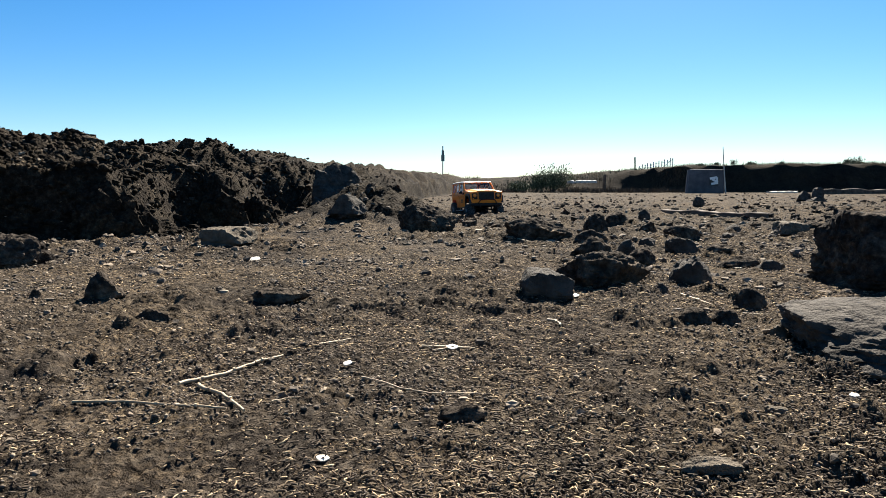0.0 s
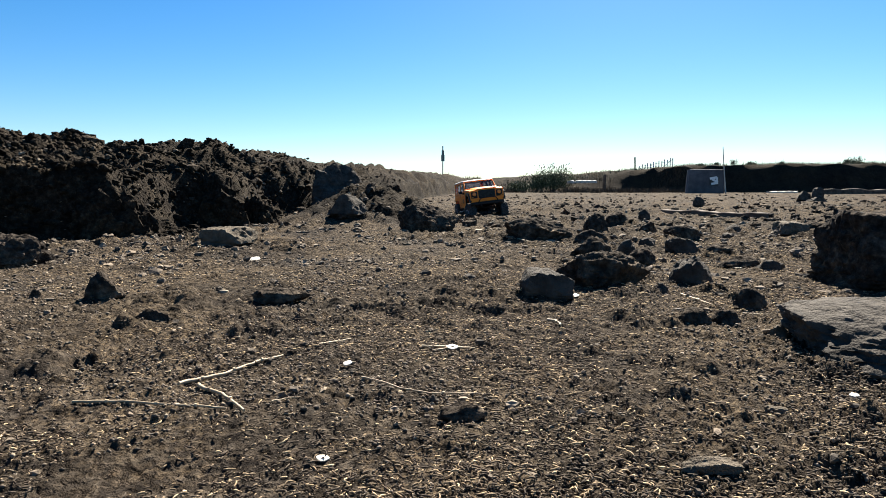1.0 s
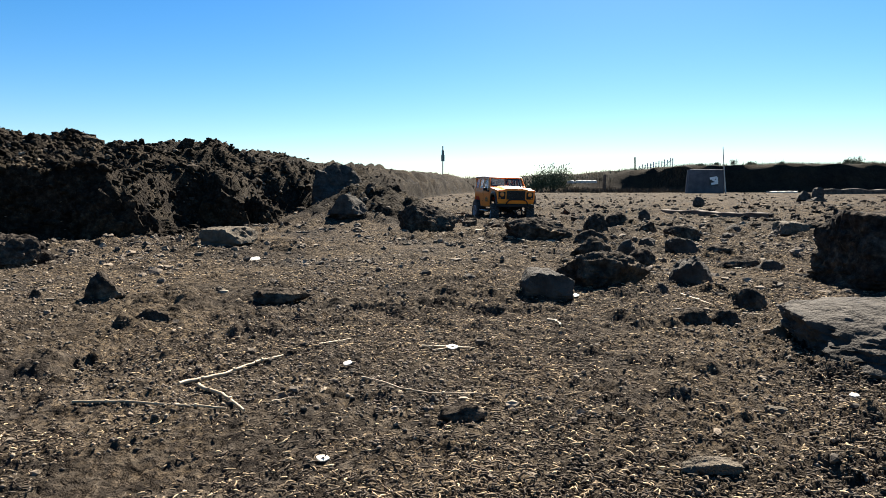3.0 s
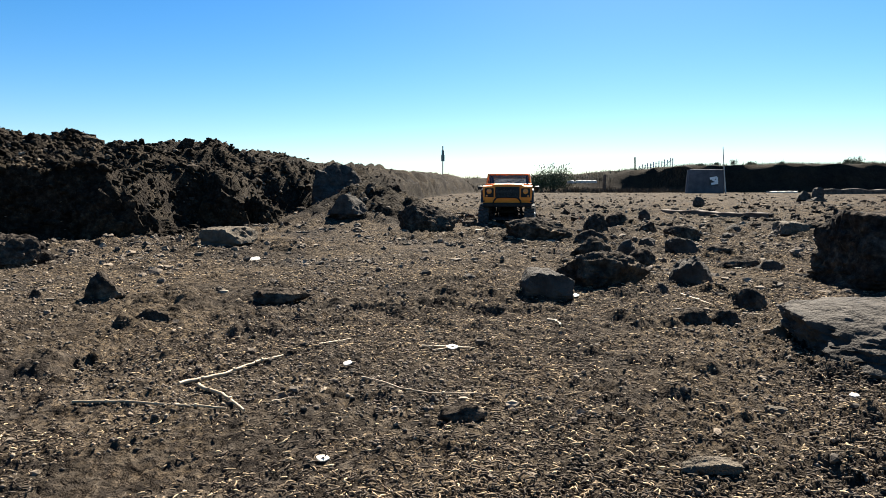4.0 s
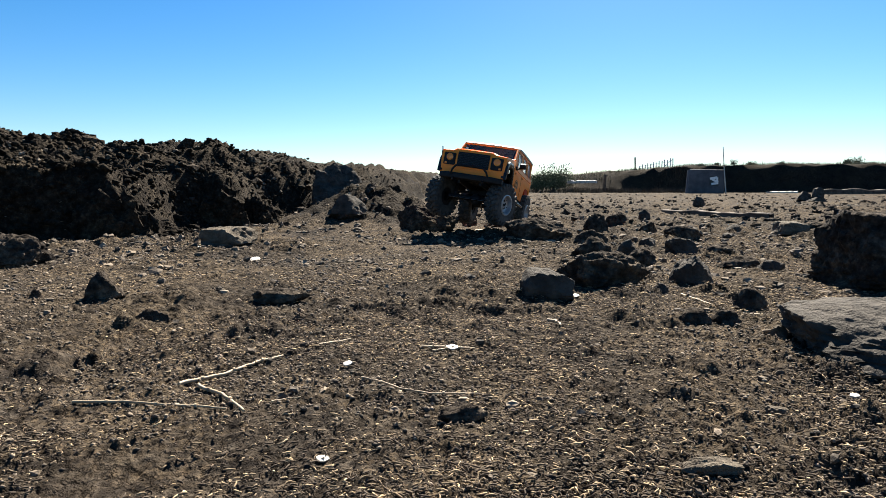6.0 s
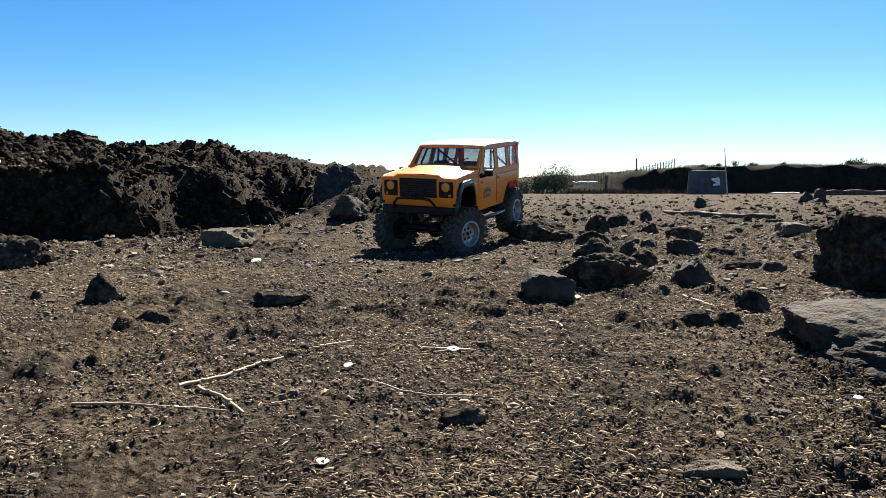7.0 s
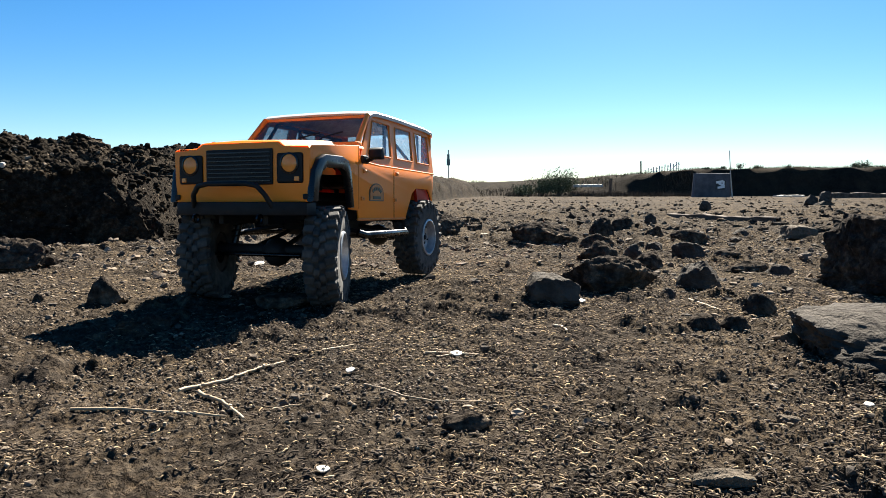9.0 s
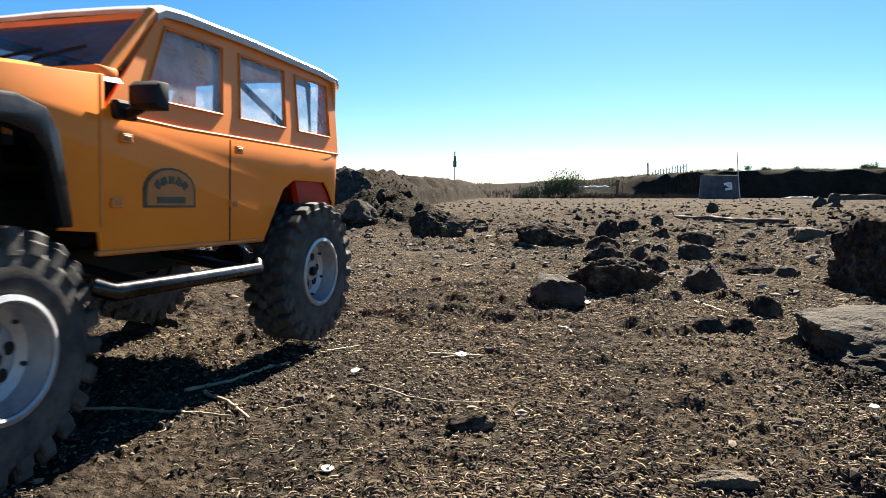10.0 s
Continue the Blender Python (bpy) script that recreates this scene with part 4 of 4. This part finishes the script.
block.location, block.rotation_euler.z = (BX, BY, bz), radians(-7)
tagged(part("leaning_rod", tube([(10.55, 23.7, at_ground(10.55, 23.7) - 0.05), (10.46, 23.7, 0.85), (10.38, 23.7, 1.78)], 0.03, 8, taper=0.4), GREY_WOOD, soft=60), "thin pale rod leaning beside the concrete block", "rod")

# ---- fence and mast on the skyline ----
fence = tagged(new("wire_fence"), "pale wire fence with metal posts on the embankment", "fence")
FY = 31.0
for k in range(13):
    x = 9.55 + 0.135 * k
    z0 = at_ground(x, FY)
    part("post", tube([(x, FY, z0 - 0.1), (x + 0.01 * (k % 3 - 1), FY, z0 + 0.2 + 0.022 * k + 0.05 * (k % 2))], 0.024, 8), GALV, fence, "", 60)
for h in (0.08, 0.17):
    part("wire", tube([(9.5, FY, at_ground(9.5, FY) + h), (10.4, FY, at_ground(10.4, FY) + h * 1.6), (11.2, FY, at_ground(11.2, FY) + h * 2)], 0.007, 6), GALV, fence)
part("brace", tube([(10.6, FY, at_ground(10.6, FY)), (11.15, FY, at_ground(11.15, FY) + 0.42)], 0.014, 6), GALV, fence)
tagged(part("wooden_post", tube([(9.23, 30.6, at_ground(9.23, 30.6) - 0.2), (9.2, 30.6, at_ground(9.2, 30.6) + 0.62)], 0.035, 8), OLD_WOOD, soft=60), "dark wooden post at the end of the fence", "post")
tagged(part("wooden_post", tube([(7.0, 27.6, -0.05), (7.02, 27.6, 0.85)], 0.06, 8), OLD_WOOD, soft=60), "short dark post below the embankment", "post")

mast = tagged(new("radio_mast"), "slim green radio mast far beyond the field", "mast")
part("pole", tube([(0, 0, 0), (0, 0, 9.8)], 0.16, 12, taper=0.6), GREY_WOOD, mast, "pale slim pole", 60)
for z, r, h in ((8.3, 0.3, 1.3), (7.1, 0.42, 1.5), (9.5, 0.14, 1.0)):
    for k in range(3):
        a = 2 * math.pi * k / 3 + 0.4
        part("antenna_panel", box((r * 0.6 * math.cos(a), r * 0.6 * math.sin(a), z), (r * 0.9, r * 0.9, h), 0.05), MAST, mast, "green antenna panel")
mast.location = (-0.05, 150.0, float(broad(np.array(-0.05), np.array(150.0))))
mast.scale = (1, 1, 1)


# ---- shrubs, weeds and brush ----
def leaves(rnd, n, place, size):
    """n small folded leaves; place gives a centre."""
    vs, ts = [], []
    for _ in range(n):
        c = Vector(place())
        q = Euler((rnd.uniform(0, 6.3), rnd.uniform(0, 6.3), rnd.uniform(0, 6.3))).to_matrix()
        s = size * rnd.uniform(0.5, 1.3)
        i = len(vs)
        vs += [tuple(c + q @ Vector(p)) for p in ((-s, 0, 0), (0, -0.35 * s, 0.08 * s), (s, 0, 0), (0, 0.35 * s, 0.08 * s))]
        ts += [(i, i + 1, i + 2), (i, i + 2, i + 3)]
    return vs, ts


def shrub(x, y, w, h, seed, leaf, label, n=900, size=0.05):
    rnd = random.Random(seed)
    ob = tagged(new("shrub"), label, "shrub", "shrubs along the embankment")
    tips = []
    bm = bmesh.new()
    for k in range(11):
        a, lean = rnd.uniform(0, 6.3), rnd.uniform(0.1, 0.5)
        top = Vector((math.cos(a) * lean * w, math.sin(a) * lean * w * 0.6, h * rnd.uniform(0.6, 1.0)))
        mid = top * 0.5 + Vector((rnd.uniform(-0.1, 0.1) * w, 0, 0.05 * h))
        tube([(0, 0, -0.05), tuple(mid), tuple(top)], 0.02 * h, 5, bm, taper=0.25)
        tips += [top, mid * 1.1, top * 0.8 + Vector((rnd.uniform(-0.12, 0.12) * w, 0, 0))]
    part("branches", bm, TWIG, ob)

    def spot():
        t = rnd.choice(tips)
        return (t.x + rnd.gauss(0, 0.1 * w), t.y + rnd.gauss(0, 0.1 * w), max(0.02, t.z * rnd.uniform(0.35, 1.03) + rnd.gauss(0, 0.05 * h)))

    vs, ts = leaves(rnd, n, spot, size)
    crown = soup("crown", vs, ts, leaf)
    crown.parent = ob
    ob.location = (x, y, at_ground(x, y))
    return ob


shrub(4.75, 27.4, 1.5, 1.2, 1, LEAF, "grey-green feathery shrub at the edge of the yard", 3800, 0.045)
shrub(4.05, 27.6, 1.2, 0.95, 2, LEAF, "dark green shrub at the edge of the yard", 2600, 0.05)
shrub(3.2, 28.2, 1.2, 0.55, 3, LEAF, "low dark shrub at the edge of the yard", 1200, 0.05)
for k, (px, h, w) in enumerate(((13.1, 0.2, 0.3), (13.9, 0.34, 0.4), (14.75, 0.22, 0.4), (16.2, 0.22, 0.35), (12.3, 0.15, 0.4), (17.6, 0.12, 0.4))):
    shrub(px, 30.5, w, h, 10 + k, LEAF, "small dark weed on the embankment", 260, 0.035)
shrub(21.3, 33.0, 0.8, 0.55, 30, LEAF, "bushy shrub on the embankment crest", 600, 0.05)
shrub(20.9, 33.0, 0.5, 0.45, 31, LEAF, "bushy shrub on the embankment crest", 400, 0.05)


def blades(name, n, xr, yr, hr, lean, material, label, seed):
    """Dry grass: slim upright blades in one mesh."""
    rng = np.random.default_rng(seed)
    x, y = rng.uniform(*xr, n), rng.uniform(*yr, n)
    keep = fbm(x, y, 0.8, 3, seed) > -0.15
    x, y = x[keep], y[keep]
    n = len(x)
    z = lie(x, y)
    h, a, w = rng.uniform(*hr, n) * rng.uniform(0.5, 1, n), rng.uniform(0, 6.3, n), rng.uniform(0.006, 0.016, n)
    dx, dy = np.cos(a) * w, np.sin(a) * w
    base = np.stack([x, y, z - 0.03], -1)
    tip = base + np.stack([rng.normal(0, lean, n) * h, rng.normal(0, lean, n) * h, h + 0.03], -1)
    off = np.stack([dx, dy, 0 * x], -1)
    vs = np.stack([base - off, base + off, tip], 1).reshape(-1, 3)
    ts = np.arange(3 * n).reshape(-1, 3)
    return tagged(soup(name, vs, ts, material), label, "grass", kind="stuff")


blades("dry_grass", 9000, (5.5, 25), (29.4, 31.5), (0.05, 0.22), 0.25, LEAF_PALE, "thin dry grass along the embankment crest", 3)
blades("dry_brush", 12000, (2.5, 11.0), (26.6, 28.8), (0.08, 0.32), 0.5, TWIG, "dark dry brush at the foot of the embankment", 4)
blades("dry_brush", 3500, (-1.5, 3.2), (29.0, 33.0), (0.05, 0.25), 0.4, TWIG, "dark brush along the far ridge", 5)
blades("weed_stems", 70, (10, 24), (30, 31), (0.25, 0.5), 0.15, LEAF_PALE, "tall dry weed stems on the embankment", 6)


# ---- dry stems lying in the litter ----
def stem(points, r, label, seed, bow=0.003, knots=True):
    """A dry reed: slightly crooked, with joints, lying on the crumbs."""
    rnd = random.Random(seed)
    pts = []
    for (x0, y0), (x1, y1) in zip(points, points[1:]):
        for k in range(7):
            f = k / 7
            x, y = x0 + (x1 - x0) * f + rnd.gauss(0, 0.0005), y0 + (y1 - y0) * f + rnd.gauss(0, 0.0005)
            pts.append((x, y))
    pts.append(points[-1])
    hs = [float(lie(np.array(x), np.array(y))) for x, y in pts]
    floor = [max(hs[max(0, i - 1):i + 2]) for i in range(len(hs))]
    floor = [sum(floor[max(0, i - 3):i + 4]) / len(floor[max(0, i - 3):i + 4]) for i in range(len(hs))]
    r = r * 0.8
    path = [(x, y, h + r * 1.0) for (x, y), h in zip(pts, floor)]
    bm = tube(path, r, 8, taper=0.6)
    if knots:
        for k in range(4, len(path) - 1, 6):
            a, b = Vector(path[k]), Vector(path[k + 1])
            tube([tuple(a), tuple(a.lerp(b, 0.35))], r * 1.3, 8, bm)
    return tagged(part("dry_stem", bm, STICK, soft=60), label, "dry stem", "dry stems on the soil")


STEMS = [
    ([(-0.208, 0.486), (-0.186, 0.512), (-0.167, 0.542), (-0.147, 0.57)], 0.0021, "pale dry reed stem lying on the soil"),
    ([(-0.191, 0.48), (-0.166, 0.455), (-0.134, 0.414)], 0.0019, "short pale split reed stem"),
    ([(-0.265, 0.439), (-0.224, 0.444), (-0.178, 0.427), (-0.147, 0.418)], 0.0015, "long bowed dry stem on the soil"),
    ([(-0.065, 0.491), (-0.037, 0.48), (-0.01, 0.466), (0.026, 0.463)], 0.0011, "thin dry stem among the litter"),
    ([(0.349, 0.918), (0.352, 0.815)], 0.0017, "pale dry stem beside the stones"), ([(0.371, 0.772), (0.402, 0.764)], 0.0013, "short pale straw by the rock slab"),
    ([(-0.122, 0.438), (-0.103, 0.447)], 0.0008, "thin straw on the soil"), ([(-0.122, 0.611), (-0.095, 0.641)], 0.0014, "pale straw half sunk in the soil"),
    ([(0.122, 0.729), (0.13, 0.723), (0.131, 0.69)], 0.0022, "curled pale straw leaf"), ([(0.562, 1.235), (0.579, 1.19)], 0.0015, "short pale straw on the soil"),
    ([(0.12, 2.36), (0.207, 2.40)], 0.005, "pale flat straw where the tyres pass"), ([(0.19, 1.9), (0.24, 1.72)], 0.002, "thin pale stem on the soil"),
    ([(-0.02, 0.6), (0.03, 0.595)], 0.0018, "pale straw tuft on the soil"), ([(-0.01, 0.59), (0.02, 0.605)], 0.0012, "pale straw tuft on the soil"),
]
for k, (pts, r, label) in enumerate(STEMS):
    stem(pts, r, label, k)


def flake(x, y, w, d, h, seed, label, material=None):
    rnd = random.Random(seed)
    n = 11
    w, d, h = w * 0.75, d * 0.75, h * 0.35
    ring = [(0.5 * w * math.cos(a) * rnd.uniform(0.8, 1.1), 0.5 * d * math.sin(a) * rnd.uniform(0.8, 1.1)) for a in (2 * math.pi * k / n for k in range(n))]
    ob = part("pale_chip", prism(ring, "z", 0, h, h * 0.3), material or WHITE_CHIP, soft=40)
    ob.location = (x, y, float(lie(np.array(x), np.array(y))) + 0.002)
    ob.rotation_euler = (radians(rnd.uniform(4, 14)), radians(rnd.uniform(-8, 8)), rnd.uniform(-0.4, 0.4))
    return tagged(ob, label, "chip", "pale chips on the soil")


for k, (x, y, w, d, h, label) in enumerate([
    (-0.068, 0.345, 0.0105, 0.008, 0.0022, "small white chip lying on the soil"), (-0.083, 0.54, 0.011, 0.012, 0.003, "small white chip in the litter"),
    (0.186, 0.885, 0.018, 0.02, 0.004, "pale flat chip beside a blocky stone"), (0.009, 0.597, 0.016, 0.014, 0.003, "pale flake in a straw tuft"),
    (-0.6, 1.55, 0.012, 0.012, 0.006, "tiny white stone below the bank"), (-0.94, 1.42, 0.014, 0.012, 0.008, "tiny white stone below the bank"),
    (-0.42, 1.39, 0.045, 0.05, 0.008, "flat pale stone on the yard"), (0.3, 0.45, 0.01, 0.008, 0.004, "small pale chip in the litter"),
    (-1.72, 2.75, 0.05, 0.05, 0.012, "white scrap on the earth bank"), (-1.95, 2.8, 0.05, 0.05, 0.015, "white scrap on the earth bank"), (-1.33, 1.9, 0.02, 0.03, 0.05, "white scrap on the earth bank"),
]):
    flake(x, y, w, d, h, k, label)


# ---- loose litter: crumbs of soil and straw chips ----
def strew(n, seed, lo, hi, power):
    """Places over the yard, thinning out with distance from the camera's end."""
    rng = np.random.default_rng(seed)
    y = lo * (hi / lo) ** (rng.random(n) ** power)
    x = rng.uniform(-1, 1, n) * (0.2 + 0.8 * y)
    return rng, x, y


def crumbs(n, seed, lo, hi, power, smin, smax, label, plain=False, bank=False, material=None):
    rng, x, y = strew(n, seed, lo, hi, power)
    keep = fbm(x, y, 6, 3, 130) + 0.35 * fbm(x, y, 2.4, 3, 90) > rng.uniform(-0.45, 0.35, n)
    if bank:
        x = -np.abs(x)
        keep = (on_bank(x, y) > -0.1) & (on_bank(x, y) < 1.4)
    x, y = x[keep], y[keep]
    n = len(x)
    s = smin * (smax / smin) ** (rng.random(n) ** 2.6) * (0.7 + 0.5 * np.clip(y, 0, 2))
    octa = np.array([(1, 0, 0), (-1, 0, 0), (0, 1, 0), (0, -1, 0), (0, 0, 1), (0, 0, -1),])
    cube = np.array([(a, b, c) for a in (-0.62, 0.62) for b in (-0.62, 0.62) for c in (-0.62, 0.62)])
    shape = np.vstack([octa, cube])
    faces = []
    for i in range(6):
        ax = i // 2
        sg = shape[i, ax]
        o = [j for j in range(6, 14) if shape[j, ax] * sg > 0]
        o.sort(key=lambda j: math.atan2(shape[j, (ax + 2) % 3], shape[j, (ax + 1) % 3]))
        for k in range(4):
            f = (i, o[k], o[(k + 1) % 4])
            faces.append(f if sg > 0 else f[::-1])
    faces = np.array(faces)
    if plain:  # the smallest are eight-sided
        shape = octa * 1.15
        faces = np.array([(0, 2, 4), (2, 1, 4), (1, 3, 4), (3, 0, 4), (2, 0, 5), (1, 2, 5), (3, 1, 5), (0, 3, 5)])
    m = len(shape)
    v = shape[None] * (1 + rng.normal(0, 0.2, (n, m, 1))) + rng.normal(0, 0.15, (n, m, 3))
    v = v * (s[:, None] * rng.uniform(0.65, 1.25, (n, 3)) * np.array([1.1, 1.0, 0.75]))[:, None, :]
    a = rng.uniform(0, 6.3, n)
    ca, sa = np.cos(a)[:, None], np.sin(a)[:, None]
    v[..., 0], v[..., 1] = v[..., 0] * ca - v[..., 1] * sa, v[..., 0] * sa + v[..., 1] * ca
    v = v + np.stack([x, y, lie(x, y) + 0.2 * s], -1)[:, None, :]
    ts = (faces[None] + m * np.arange(n)[:, None, None]).reshape(-1, 3)
    return tagged(soup("soil_crumbs", v.reshape(-1, 3), ts, material or CRUMBS, not (plain or bank)), label, "soil crumbs", kind="stuff")


def chips(n, seed, lo, hi, power, label):
    rng, x, y = strew(n, seed, lo, hi, power)
    keep = fbm(x, y, 4.5, 3, 150) + 0.3 * smooth(-0.2, 0.4, x) > rng.uniform(-0.25, 0.6, n)
    x, y = x[keep], y[keep]
    n = len(x)
    length = 0.001 * 4.5 ** (rng.random(n) ** 1.5) * (0.7 + 0.5 * np.clip(y, 0, 2))
    width = np.clip(length * rng.uniform(0.15, 0.4, n), 0.0003, 0.0006)
    thick = width * rng.uniform(0.7, 1.0, n)
    bend = rng.normal(0, 0.6, n)
    # five cross-sections of three corners, curled along the length
    curl = rng.normal(0, 0.35, n)
    v = np.zeros((n, 15, 3))
    for i, (f, wf) in enumerate(((-1, 0.6), (-0.5, 0.95), (0, 1), (0.5, 0.9), (1, 0.5))):
        for j, (a, b) in enumerate(((-1, -0.7), (1, -0.7), (0, 1.1))):
            v[:, 3 * i + j, 0] = f * length
            v[:, 3 * i + j, 1] = a * wf * width + ((1 - f * f) * bend + f * (1 - f * f) * 2 * curl) * length * 0.7
            v[:, 3 * i + j, 2] = b * wf * thick + (1 - f * f) * np.abs(bend) * length * 0.25
    faces = [(0, 2, 1), (12, 13, 14)]
    for i in range(4):
        for j in range(3):
            a, b, c, d = 3 * i + j, 3 * i + (j + 1) % 3, 3 * i + 3 + (j + 1) % 3, 3 * i + 3 + j
            faces += [(a, b, c), (a, c, d)]
    tilt, a = rng.normal(0, 0.2, n), rng.uniform(0, 6.3, n)
    ct, st, ca, sa = (f(q)[:, None] for q in (tilt, a) for f in (np.cos, np.sin))
    px, pz = v[..., 0] * ct - v[..., 2] * st, v[..., 0] * st + v[..., 2] * ct
    v = np.stack([px * ca - v[..., 1] * sa, px * sa + v[..., 1] * ca, pz], -1)
    v = v + np.stack([x, y, lie(x, y) + thick + 0.0008 + 0.25 * length * np.abs(tilt)], -1)[:, None, :]
    ts = (np.array(faces)[None] + 15 * np.arange(n)[:, None, None]).reshape(-1, 3)
    return tagged(soup("straw_chips", v.reshape(-1, 3), ts, CHIPS, False), label, "straw litter", kind="stuff")


crumbs(60000, 8, 1.2, 9.0, 0.9, 0.0015, 0.011, "loose crumbs and clods of dug earth on the bank", bank=True, material=DUG_SHADED)
crumbs(110000, 1, 0.2, 1.9, 0.95, 0.0006, 0.0022, "small crumbs of dry brown soil", plain=True)
crumbs(2200, 7, 0.25, 2.6, 0.9, 0.0018, 0.0042, "larger crumbs of dry brown soil")
crumbs(6000, 5, 2.5, 22.0, 0.8, 0.005, 0.02, "scattered small dark stones over the far yard", material=CLOD)
crumbs(16000, 2, 0.9, 7.0, 0.8, 0.002, 0.0075, "scattered small clods over the yard")
chips(190000, 3, 0.2, 2.0, 0.95, "chopped straw and bark chips in the soil")


motions()
